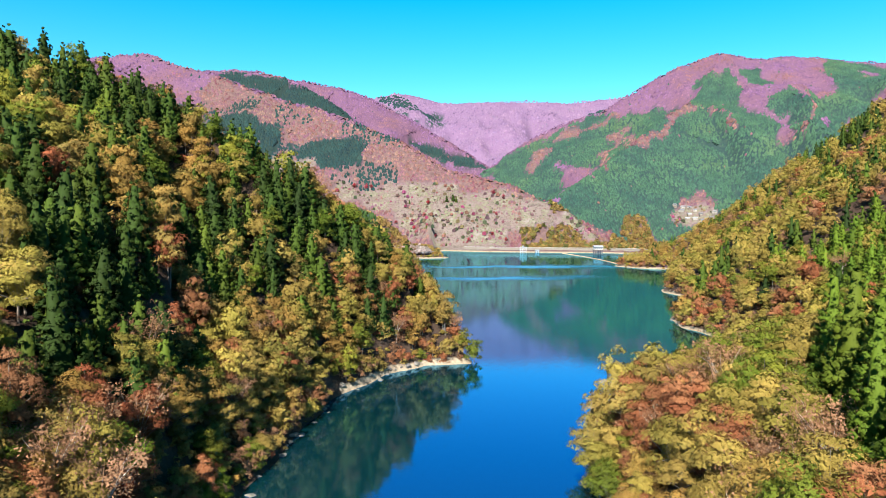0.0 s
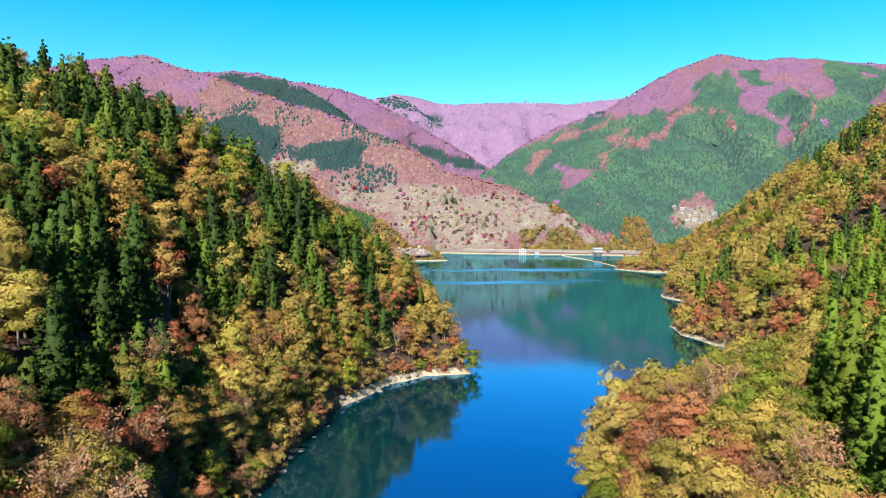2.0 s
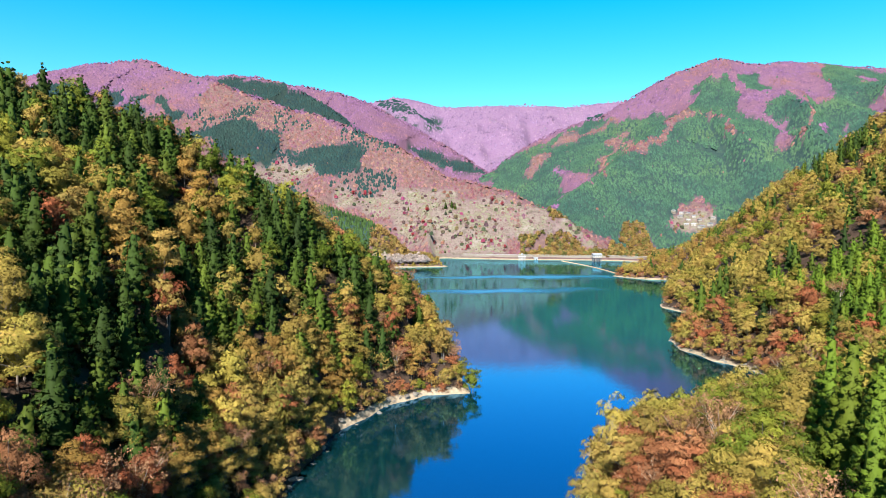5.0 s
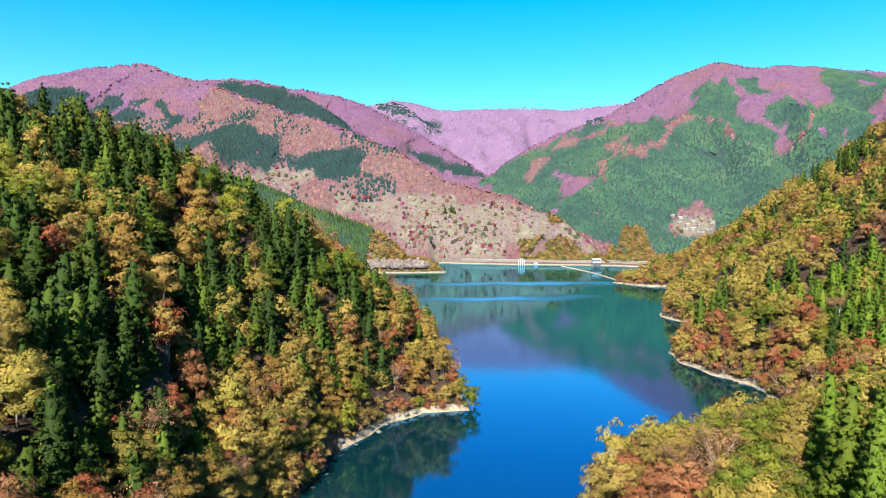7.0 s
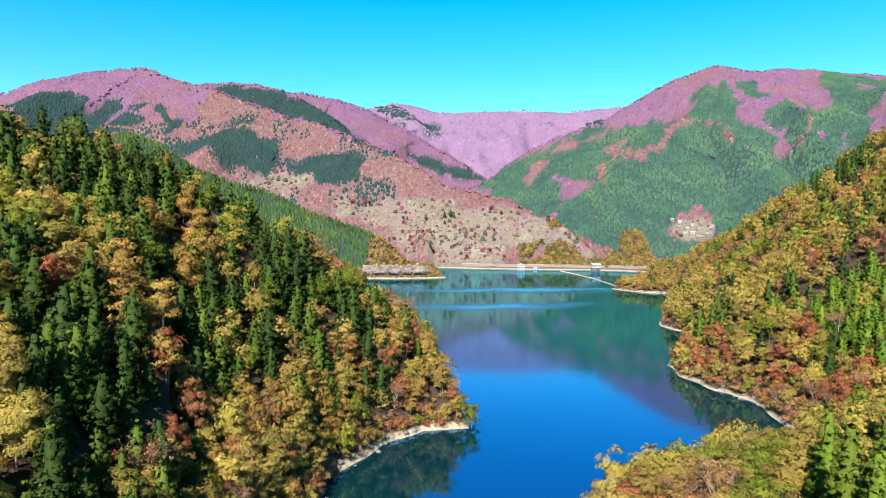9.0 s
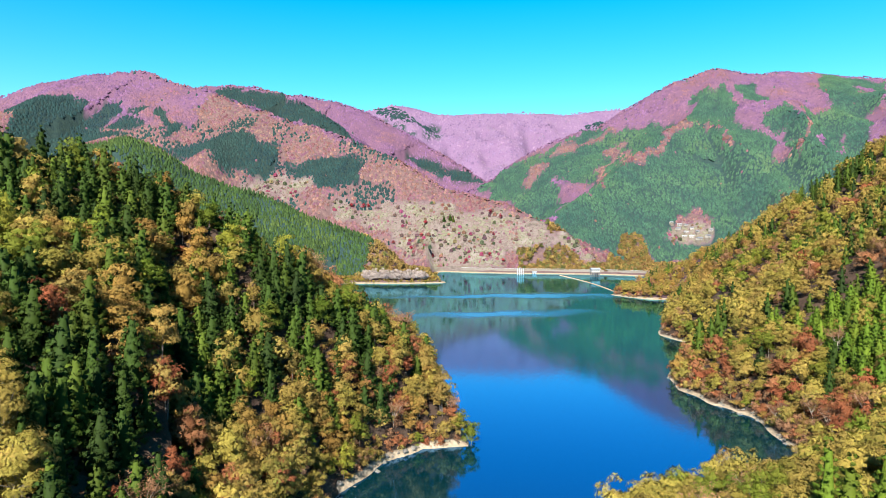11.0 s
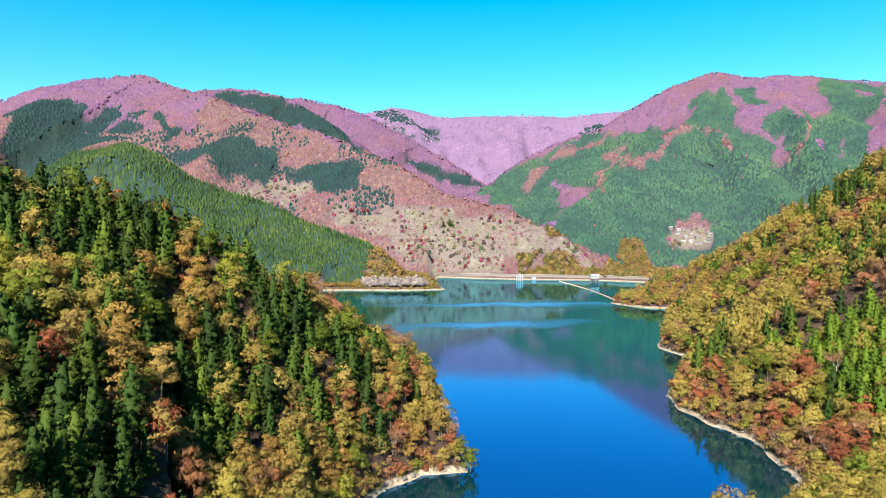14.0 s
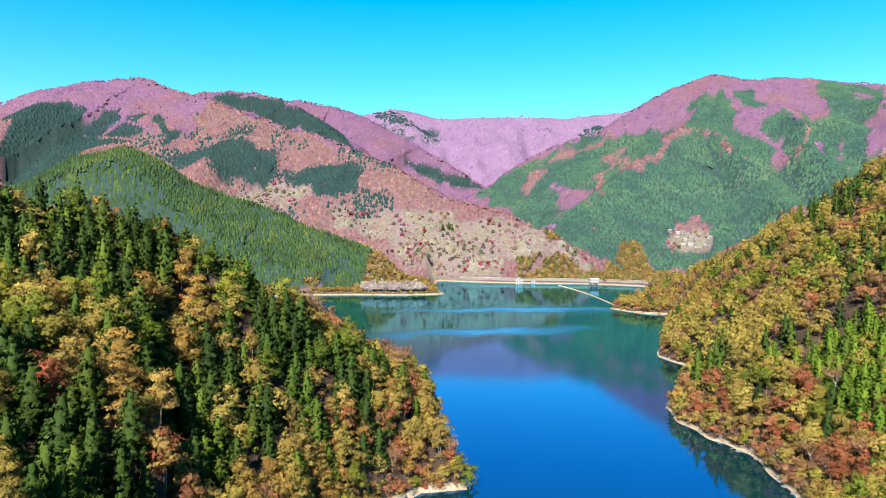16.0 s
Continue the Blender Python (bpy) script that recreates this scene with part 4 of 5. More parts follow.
def forest(name, label, kind, xs, ys, zs, shapes, scales, material, sloping=False):
    """Many plants of one kind as one mesh; each plant carries its own tone."""
    vs, fs, ns, tones, tints, n = [], [], [], [], [], 0
    if sloping:
        east, west, north, south = height(xs + 8, ys), height(xs - 8, ys), height(xs, ys + 8), height(xs, ys - 8)
        bend = np.abs(east + west + north + south - 4 * height(xs, ys))
        keep_ = bend < 20
        zs = zs - np.clip(bend - 7, 0, 18) * 0.16
        lean = np.where(bend < 9, 1.0, 0.6)
        dzx, dzy = ((east - west) / 16 * lean)[keep_], ((north - south) / 16 * lean)[keep_]
        xs, ys, zs, scales = xs[keep_], ys[keep_], zs[keep_], scales[keep_]
    for k, (sv, sf, *sn) in enumerate(shapes):
        pick = np.arange(len(xs)) % len(shapes) == k
        if not pick.any():
            continue
        px, py, pz, ps = xs[pick], ys[pick], zs[pick], scales[pick]
        m = len(px)
        a = rng.uniform(0, 2 * math.pi, m)
        sv = np.asarray(sv)
        stretch = rng.uniform(0.85, 1.2, m)
        X = (np.cos(a)[:, None] * sv[:, 0] - np.sin(a)[:, None] * sv[:, 1]) * ps[:, None] + px[:, None]
        Y = (np.sin(a)[:, None] * sv[:, 0] + np.cos(a)[:, None] * sv[:, 1]) * ps[:, None] + py[:, None]
        Z = sv[:, 2] * (ps * stretch)[:, None] + pz[:, None]
        if sloping:
            Z += dzx[pick][:, None] * (X - px[:, None]) + dzy[pick][:, None] * (Y - py[:, None])
        vs.append(np.stack([X, Y, Z], -1).reshape(-1, 3))
        if sn:
            q = np.asarray(sn[0])
            turned = [np.cos(a)[:, None] * q[:, 0] - np.sin(a)[:, None] * q[:, 1], np.sin(a)[:, None] * q[:, 0] + np.cos(a)[:, None] * q[:, 1], np.repeat(q[None, :, 2], m, 0)]
            ns.append(np.stack(turned, -1).reshape(-1, 3))
            tones.append(np.tile(sn[1], m))
        nv = len(sv)
        fl = np.asarray(sf)
        off = (np.arange(m) * nv + n)[:, None, None]
        fs += (fl[None] + off).reshape(-1, fl.shape[1]).tolist()
        tints.append(np.repeat(rng.uniform(0, 1, m), nv))
        n += m * nv
    if not vs:
        return None
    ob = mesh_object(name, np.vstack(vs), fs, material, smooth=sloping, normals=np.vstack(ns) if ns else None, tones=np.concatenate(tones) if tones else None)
    at = ob.data.attributes.new("tint", "FLOAT", "POINT")
    at.data.foreach_set("value", np.concatenate(tints).astype(np.float32))
    return tagged(ob, label, "forest", kind="stuff")


tx, ty = scatter(rng, -150, 240, 60, 375, 5.0)
tz = height(tx, ty)
dist = np.hypot(tx, ty)
ok = (tz > np.where(((tx < 0) & (ty < 190)) | (tx > 80), 0.7, 1.7)) & ((dist < NEAR) | (tx < 20)) & (np.abs(tx) < ty * 0.72 + 12) & (ty > 60)
ok &= ~((tx < 0) & (np.minimum(along_line(tx, ty, CRESTS[0])[0], along_line(tx, ty, CRESTS[1])[0]) > 22) & (ty > 236))
tx, ty, tz, dist = tx[ok], ty[ok], tz[ok] - 0.2, dist[ok]
tk = kinds_at(tx, ty, rng)
# a close belt of trees that hangs over the steep west bank
ex, ey = scatter(rng, -75, 70, 70, 236, 3.7)
ed = shore(ex, ey)
ok = (((ed > 1.2) & (ed < 15) & (ex < 6)) | ((ed > 1.0) & (ed < 7) & (ex > 15) & (ey < 170))) & (np.abs(ex) < ey * 0.72 + 12)
ex, ey = ex[ok], ey[ok]
ek = np.where(ex < 15, rng.choice(["orange", "rust", "yellow", "green", "bare"], len(ex), p=[0.37, 0.17, 0.36, 0.06, 0.04]),
              rng.choice(["yellow", "green", "rust", "orange"], len(ex), p=[0.5, 0.08, 0.27, 0.15]))
ek = np.where(inside(ex, ey, [(-44, 104), (-30, 104), (-28, 128), (-40, 126)]), "green", ek)
belt = len(ex)
tx, ty, tz = np.append(tx, ex), np.append(ty, ey), np.append(tz, height(ex, ey) - np.where(shore(ex, ey) < 8, 2.2, 0.6))
tk = np.append(tk, ek)
# the trees that lean over the tip of the spur
TIP = [(29, 128, "yellow", 1.15), (28, 118, "yellow", 1.0), (33, 139, "yellow", 1.0), (27, 109, "green", 0.85), (38, 59, "rust", 1.5), (43, 55, "rust", 1.6), (36, 66, "green", 1.45), (33, 57, "orange", 1.3), (37, 112, "bare", 0.95), (47, 108, "bare", 1.05), (52, 102, "bare", 1.0), (44, 122, "bare", 0.9), (58, 122, "bare", 0.9), (-46, 100, "bare", 1.1), (-50, 112, "bare", 1.0), (-47, 88, "bare", 1.05), (10.5, 227.5, "green", 0.9), (7, 230, "green", 0.85), (1, 227, "yellow", 0.75), (-7, 229, "orange", 0.8), (3, 236, "yellow", 0.85), (10, 234, "yellow", 0.62), (-13, 223, "rust", 0.8), (-4, 238, "orange", 0.9)]
tx, ty = np.append(tx, [q[0] for q in TIP]), np.append(ty, [q[1] for q in TIP])
tz = np.append(tz, height(np.array([q[0] for q in TIP]), np.array([q[1] for q in TIP])) - 0.2)
tk, dist = np.append(tk, [q[2] for q in TIP]), np.hypot(tx, ty)
ts = rng.uniform(0.78, 1.28, len(tx)) * np.where(tz < 6, 0.7, 1.0) * np.where(tk == "red", 0.6, 1.0)
ts[-len(TIP) - belt:-len(TIP)] *= 0.8
ts *= np.where((tx > 44) & (ty > 118) & (ty < 175) & (tx < 100), 0.82, 1.0)
# the cedars stand well apart
keep = np.ones(len(tx), bool)
for kind, apart in (("bigcedar", 6.0), ("conifer", 3.2)):
    same = np.nonzero(tk == kind)[0]
    for k, a in enumerate(same):
        if (keep[same[:k]] & (np.hypot(tx[same[:k]] - tx[a], ty[same[:k]] - ty[a]) < apart)).any():
            keep[a] = False
tx, ty, tz, tk, ts, dist = tx[keep], ty[keep], tz[keep], tk[keep], ts[keep], dist[keep]
leafy = np.isin(tk, ["yellow", "orange", "rust", "green"])
ts[-len(TIP):] = [q[3] for q in TIP]
ts[tk == "bigcedar"] = rng.uniform(0.84, 1.0, (tk == "bigcedar").sum())
single = ~leafy | (dist < 140)
for q in np.nonzero(single)[0]:
    plant(tk[q], tx[q], ty[q], tz[q], ts[q], rng.uniform(0, 360))

# maples and lone evergreens on the open slope
SLOPE = [("conifer", 8, 1372, 1.05), ("conifer", 21, 1379, 1.2), ("conifer", 27, 1377, 0.9), ("conifer", -32, 1300, 0.55), ("conifer", 6, 1300, 0.5), ("conifer", -70, 1395, 0.6)]
SLOPE += [("red", a, b, c) for a, b, c in ((-95, 1350, 0.8), (-58, 1330, 0.85), (-62, 1350, 0.9), (-38, 1348, 0.9), (-30, 1376, 1.0), (-15, 1310, 0.8), (49, 1284, 0.95), (95, 1282, 0.8), (107, 1340, 0.75), (124, 1377, 1.0), (104, 1392, 1.0), (120, 1270, 0.7), (-190, 1436, 1.0), (-165, 1440, 1.1), (-155, 1444, 0.9))]
for kind, x, y, sc in SLOPE:
    plant(kind, x, y, float(height(np.array([x], float), np.array([y], float))[0]) - 0.4, sc * 1.1, x * 7)


for t in [t for ts_ in templates.values() for t in ts_ if t.name not in used]:
    for o in (*t.children, t):
        bpy.data.objects.remove(o)
for kind in ("yellow", "orange", "rust", "green"):
    p = ~single & (tk == kind)
    shapes = SHAPES[kind]
    forest("hillside_wood", kind + " autumn broadleaf wood on the steep hillside", kind, tx[p], ty[p], tz[p], shapes, ts[p], LEAF[kind])
    stems = [rod((0, 0, -1.5), (0.3, 0, 5.0), 0.20, 0.10, 5)]
    stems = [(v, f[:-1]) for v, f in stems]
    forest("hillside_trunks", "brown trunks of the broadleaf wood", kind, tx[p], ty[p], tz[p], stems, ts[p], BARK)

# bushes between the trees and over the banks
bx, by = scatter(rng, -130, 150, 62, 330, 2.9)
sx_, sy_ = scatter(rng, 100, 290, 290, 780, 4.2)
low = shore(sx_, sy_) < 20
bx, by = np.append(bx, sx_[low]), np.append(by, sy_[low])
bz = height(bx, by)
ok = (bz > np.where(((bx < 0) & (by < 190)) | (bx > 80), 0.6, 1.3)) & (np.abs(bx) < by * 0.72 + 12) & ~((bx < 0) & (along_line(bx, by, CRESTS[0])[0] > 12) & (by > 236)) & (rng.random(len(bx)) < np.where(bz < 14, 0.9, 0.3))
bx, by, bz = bx[ok], by[ok], bz[ok]
bk = rng.choice(["twig", "rust", "orange", "yellow", "green"], len(bx), p=[0.36, 0.2, 0.24, 0.18, 0.02])
for kind in ("twig", "rust", "orange", "yellow", "green"):
    p = bk == kind
    shapes = [broadleaf(rng, 3.4, 2.0, 5, 13, 0.46)[1] for _ in range(3)]
    forest("undergrowth", {"twig": "bare brown twiggy"}.get(kind, kind + " leaved") + " bushes under the hillside trees", kind, bx[p], by[p], bz[p] - 1.2, shapes, rng.uniform(0.6, 1.2, p.sum()) * np.where(bz[p] < 7, 1.6, 1.1), LEAF[kind])

# the farther shore slope: whole crowns of leaf clumps
mx, my = scatter(rng, -160, 430, 225, 900, 7.5)
mz = height(mx, my)
md = np.hypot(mx, my)
ok = (mz > 0.8) & (md >= NEAR) & (np.abs(mx) < my * 0.74 + 10) & (mx > 60)
mx, my, mz = mx[ok], my[ok], mz[ok]
mk = kinds_at(mx, my, rng)
mk[np.isin(mk, ["bigcedar", "youngcedar"])] = "conifer"
for kind in ("yellow", "orange", "rust", "green", "bare", "conifer", "red"):
    p = mk == kind
    if kind == "conifer":
        shapes = [conifer(rng, 14.5, 3.4, 30, 3, 0.6)[1] for _ in range(2)]
    else:
        shapes = [broadleaf(rng, 10.0, 4.5, 13, 11, 0.88)[1] for _ in range(3)]
    forest("woodland", {"conifer": "stand of dark green cedars on the far slope", "bare": "leafless brown wood on the far slope"}.get(kind, kind + " autumn broadleaf wood on the far slope"),
           kind, mx[p], my[p], mz[p] - 0.3, shapes, rng.uniform(0.75, 1.25, p.sum()), LEAF["twig" if kind == "bare" else kind])

# the mountains: small crowns
# the hamlet on the lower slope, and cottages behind the lake road
HOUSES = [(545, 1574), (563, 1569), (579, 1573), (553, 1553), (571, 1550), (588, 1560), (561, 1533), (580, 1538), (597, 1548), (592, 1524), (610, 1519), (622, 1533), (360, 1216), (384, 1222), (372, 1240)]
def dome(sides=5, top=1.25):
    th = np.arange(sides) * 2 * math.pi / sides
    v = np.vstack([np.column_stack([np.cos(th), np.sin(th), np.full(sides, 0.0)]), [[0.15, -0.1, top]]])
    return v, [[i, (i + 1) % sides, sides] for i in range(sides)]


def tip(sides=5, top=1.5):
    v, f = dome(sides, top)
    v[-1, :2] = 0
    return v, f


def mound(sides=6):
    th = np.arange(sides) * 2 * math.pi / sides
    lo = np.column_stack([np.cos(th), np.sin(th), np.full(sides, 0.0)])
    hi = np.column_stack([np.cos(th + 0.4) * 0.8, np.sin(th + 0.4) * 0.8, np.full(sides, 0.95)])
    v = np.vstack([lo, hi, [[0.05, 0.1, 1.45]]])
    f = []
    for i in range(sides):
        j = (i + 1) % sides
        f += [[i, j, sides + j], [i, sides + j, sides + i], [sides + i, sides + j, 2 * sides]]
    return v, f


fx, fy = scatter(rng, -1900, 1900, 860, 2750, 6.0)
ok = (np.abs(fx) < fy * 0.70 + 30) & (rng.random(len(fx)) < np.where(fy < 1300, 1.0, np.where(fy < 1700, 0.8, np.where(cover_at(fx, fy) == 1, 0.72, 0.5))))
fx, fy = fx[ok], fy[ok]
fz = height(fx, fy)
ok = fz > 3.5
fx, fy, fz = fx[ok], fy[ok], fz[ok]
bank = shore(fx, fy) < 34
ok = ~(bank & (fy > 1090) & (fx > -20) & (fx < 420)) & ~(bank & (fy < 1010) & (fx < 30))
for hx, hy in HOUSES:
    ok &= ~((np.abs(fx - hx) < 11) & (fy > hy - 20) & (fy < hy + 8))
fx, fy, fz = fx[ok], fy[ok], fz[ok]
cov = cover_at(fx, fy)
lone = rng.random(len(fx))
on = ridge_at(fx, fy)
cov = np.where((cov == 1) & (on == 6), 9, cov)
cov = np.where((cov == 3) & (on == 0) & (fx < -100) & (lone < 2.4 * (vnoise(fx, fy, 55, 91) - 0.5)), 1, cov)
cov = np.where((cov == 2) & (lone < 1.5 * (vnoise(fx, fy, 48, 93) - 0.5)), 3, cov)
cov = np.where((cov == 0) & (lone < 0.006), 1, cov)
cov = np.where((cov == 1) & (lone > 0.994), 3, cov)
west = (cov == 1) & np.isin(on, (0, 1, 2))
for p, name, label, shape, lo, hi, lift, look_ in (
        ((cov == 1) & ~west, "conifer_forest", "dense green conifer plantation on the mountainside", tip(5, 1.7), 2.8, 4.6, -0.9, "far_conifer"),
        (west, "conifer_forest", "dense conifer plantation on the mountainside, haze blue and shade in its colour", tip(5, 1.7), 2.8, 4.6, -0.9, "hazed_dark_conifer"),
        # mauve of bare twigs, with haze blue added in the colour
        (cov == 0, "bare_forest", "leafless brown forest on the mountainside, its mauve deepened by painted haze", dome(5, 1.0), 3.2, 5.6, -0.9, "far_bare"),
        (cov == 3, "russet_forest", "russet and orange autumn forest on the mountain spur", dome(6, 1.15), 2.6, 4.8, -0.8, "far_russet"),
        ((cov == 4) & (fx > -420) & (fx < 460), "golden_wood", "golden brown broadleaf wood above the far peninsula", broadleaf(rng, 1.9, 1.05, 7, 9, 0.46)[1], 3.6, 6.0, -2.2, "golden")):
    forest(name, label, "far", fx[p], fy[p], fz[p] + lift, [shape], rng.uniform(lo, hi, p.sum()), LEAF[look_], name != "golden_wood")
# the close-set plantation on the nearer hill
qx, qy = scatter(rng, -1000, -20, 900, 1450, 4.4)
keep = (np.abs(qx) < qy * 0.70 + 30) & (ridge_at(qx, qy) == 6) & (cover_at(qx, qy) == 1)
qx, qy = qx[keep], qy[keep]
qz = height(qx, qy)
keep = qz > 4.5
qx, qy, qz = qx[keep], qy[keep], qz[keep]
forest("conifer_forest", "close-set young green conifer plantation on the hill", "far", qx, qy, qz - 1.0, [tip(5, 2.9)], rng.uniform(1.7, 3.1, len(qx)), LEAF["young_conifer"], True)
# sparse crowns on the farthest ridge
gx, gy = scatter(rng, -1500, 1900, 2760, 4300, 21.0)
keep = (np.abs(gx) < gy * 0.45) & (ridge_at(gx, gy) == 3)
gx, gy = gx[keep], gy[keep]
dark = inside(gx + 70 * (vnoise(gx, gy, 90, 95) - 0.5), gy, [(-430, 4290), (-300, 4260), (-150, 4150), (-20, 3960), (-60, 3880), (-250, 4030), (-400, 4160)])
dark |= inside(gx + 70 * (vnoise(gx, gy, 90, 95) - 0.5), gy, [(690, 3700), (790, 3930), (920, 4100), (1030, 4060), (990, 3890), (820, 3740)])
# haze and shade of the far conifers come from the material's colour
forest("conifer_forest", "conifer wood high on the farthest ridge, dark blue green with painted haze", "far", gx[dark], gy[dark], height(gx[dark], gy[dark]) - 3, [dome(6, 0.8)], rng.uniform(12, 16, dark.sum()), LEAF["hazed_dark_conifer"], True)
gx, gy = gx[~dark], gy[~dark]
# the crowns' lavender is distance haze put into the base colour
forest("bare_forest", "leafless forest on the farthest ridge, tinted lavender grey by painted haze", "far", gx, gy, height(gx, gy) - 2, [dome(5)], rng.uniform(5, 10.0, len(gx)),
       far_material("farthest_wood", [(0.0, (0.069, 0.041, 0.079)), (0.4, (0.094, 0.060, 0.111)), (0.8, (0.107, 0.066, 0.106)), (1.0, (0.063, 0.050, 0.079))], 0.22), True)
# shrubs dotted over the open slope
p = (cov == 2) & (rng.random(len(fx)) < np.clip(2.6 * (0.6 * vnoise(fx, fy, 70, 83) + 0.4 * vnoise(fx, fy, 18, 84) - 0.28), 0.22, 1))
forest("meadow_shrubs", "dark red, olive and brown shrubs dotted over the open slope", "far", fx[p], fy[p], fz[p] - 0.5, [mound(6)], 0.7 + 4.6 * rng.random(p.sum()) ** 3, LEAF["shrub"])

ux, uy = scatter(rng, -440, 390, 1190, 1620, 3.4)
keep = (cover_at(ux, uy) == 2) & (rng.random(len(ux)) < 0.25 + 0.9 * vnoise(ux, uy, 26, 85))
ux, uy = ux[keep], uy[keep]
uz = height(ux, uy)
keep = (uz > 6) & (shore(ux, uy) > 36)
ux, uy, uz = ux[keep], uy[keep], uz[keep]
forest("meadow_shrubs", "low brown, olive and mauve scrub over the open slope", "far", ux, uy, uz - 0.3, [dome(5, 1.1)], rng.uniform(0.5, 1.5, len(ux)), LEAF["shrub"])

# ---- the far bank and the hamlet ----
CONCRETE = plain_material("weathered_concrete", (0.064, 0.051, 0.041), (0.128, 0.109, 0.089), 0.15, 0.9, 0.3)
WHITE = plain_material("white_paint", (0.163, 0.163, 0.163), (0.207, 0.205, 0.202), 0.5, 0.6, 0.1)
STEEL = plain_material("dark_steel", (0.026, 0.029, 0.037), (0.053, 0.059, 0.069), 0.6, 0.5, 0.1)
SLATE = plain_material("slate_roof", (0.058, 0.061, 0.076), (0.108, 0.112, 0.130), 0.8, 0.7, 0.4)
TIN = plain_material("pale_tin_roof", (0.123, 0.130, 0.145), (0.188, 0.192, 0.199), 0.8, 0.5, 0.2)
PLASTER = plain_material("plaster", (0.152, 0.141, 0.126), (0.224, 0.213, 0.195), 0.4, 0.9, 0.2)
PANE = plain_material("window_glass", (0.016, 0.022, 0.026), (0.032, 0.037, 0.048), 0.5, 0.15, 0.0)
FLOAT = plain_material("boom_float", (0.266, 0.143, 0.069), (0.33, 0.223, 0.138), 0.5, 0.6, 0.2)
ROCK = plain_material("grey_rock", (0.047, 0.042, 0.036), (0.111, 0.099, 0.083), 0.5, 0.95, 0.8)


def box(sx, sy, sz, x=0, y=0, z=0, bevel=0.04):
    """A box standing on z, with its edges broken."""
    bm = bmesh.new()
    bmesh.ops.create_cube(bm, size=1.0, matrix=Matrix.Translation((x, y, z + sz / 2)) @ Matrix.Diagonal((sx, sy, sz, 1)))
    bmesh.ops.bevel(bm, geom=bm.edges[:], offset=bevel, segments=1, affect="EDGES")
    return bm


def part(name, bm, material, parent=None, label=""):
    me = bpy.data.meshes.new(name)
    bm.to_mesh(me)
    bm.free()
    me.materials.append(material)
    ob = new(name, me)
    if parent:
        ob.parent = parent
    return tagged(ob, label)


def gable(sx, sy, rise, z, thick=0.25):
    """A pitched roof with eaves and thickness."""
    bm = bmesh.new()
    out = [(-sx / 2, -sy / 2, z), (0, -sy / 2, z + rise), (sx / 2, -sy / 2, z), (sx / 2, -sy / 2, z - thick), (0, -sy / 2, z + rise - thick), (-sx / 2, -sy / 2, z - thick)]
    a = [bm.verts.new((y, x, q)) for x, y, q in out]
    b = [bm.verts.new((-y, x, q)) for x, y, q in out]
    for i in range(6):
        bm.faces.new((a[i], a[(i + 1) % 6], b[(i + 1) % 6], b[i]))
    for v in (a, b):
        bm.faces.new((v[0], v[1], v[4], v[5]))
        bm.faces.new((v[1], v[2], v[3], v[4]))
    bmesh.ops.recalc_face_normals(bm, faces=bm.faces[:])
    return bm


def ground_z(x, y):
    return float(height(np.array([x], float), np.array([y], float))[0])


def cottage(x, y, turn, w, d, h, roof_look, label, storeys=2):
    root = tagged(new("house"), label, "house", "houses of the hamlet")
    zs = [ground_z(x + a, y + b) for a in (-w / 2, w / 2) for b in (-d / 2, d / 2)]
    root.matrix_basis = pose(x, y, min(zs), 0, 0, turn)
    lift = max(zs) - min(zs)
    part("plinth", box(w + 0.4, d + 0.4, lift + 0.5, 0, 0, -0.3), CONCRETE, root)
    part("wall", box(w, d, h, 0, 0, lift + 0.2), PLASTER, root)
    bm = bmesh.new()
    top = lift + 0.2 + h
    f = [bm.verts.new(p) for p in ((-w / 2, -d / 2, top), (-w / 2, d / 2, top), (-w / 2, 0, top + d * 0.24), (w / 2, -d / 2, top), (w / 2, d / 2, top), (w / 2, 0, top + d * 0.24))]
    for q in ((0, 1, 2), (5, 4, 3), (0, 2, 5, 3), (1, 4, 5, 2), (0, 3, 4, 1)):
        bm.faces.new([f[i] for i in q])
    bmesh.ops.recalc_face_normals(bm, faces=bm.faces[:])
    part("gable", bm, PLASTER, root)
    part("roof", gable(d + 1.8, w + 1.6, d * 0.30, top + 0.15), roof_look, root)
    for st in range(storeys):
        n = max(2, int(w / 3.2))
        for i in range(n):
            wx = (i + 0.5) / n * w - w / 2
            if st == 0 and i == n // 2:
                part("door", box(1.0, 0.08, 2.0, wx, -d / 2 - 0.03, lift + 0.25, 0.02), STEEL, root)
            else:
                win = part("window", box(1.7, 0.10, 1.3, wx, -d / 2 - 0.03, lift + 1.1 + st * 2.7, 0.02), WHITE, root)
                part("pane", box(1.5, 0.04, 1.1, wx, -d / 2 - 0.10, lift + 1.2 + st * 2.7, 0.01), PANE, win)
    return root


sizes = [(9, 7, 3.2, TIN, 1), (11, 8, 5.4, TIN, 2), (10, 7, 3.2, SLATE, 1), (12, 8, 5.4, SLATE, 2), (10, 8, 3.4, TIN, 1), (9, 7, 5.4, SLATE, 2), (11, 7, 3.2, TIN, 1), (12, 8, 5.4, TIN, 2), (9, 7, 3.2, SLATE, 1), (18, 10, 5.6, SLATE, 2), (14, 9, 5.4, SLATE, 2), (10, 8, 5.4, TIN, 2), (14, 8, 3.4, TIN, 1), (11, 7, 3.2, TIN, 1), (10, 7, 3.2, SLATE, 1)]
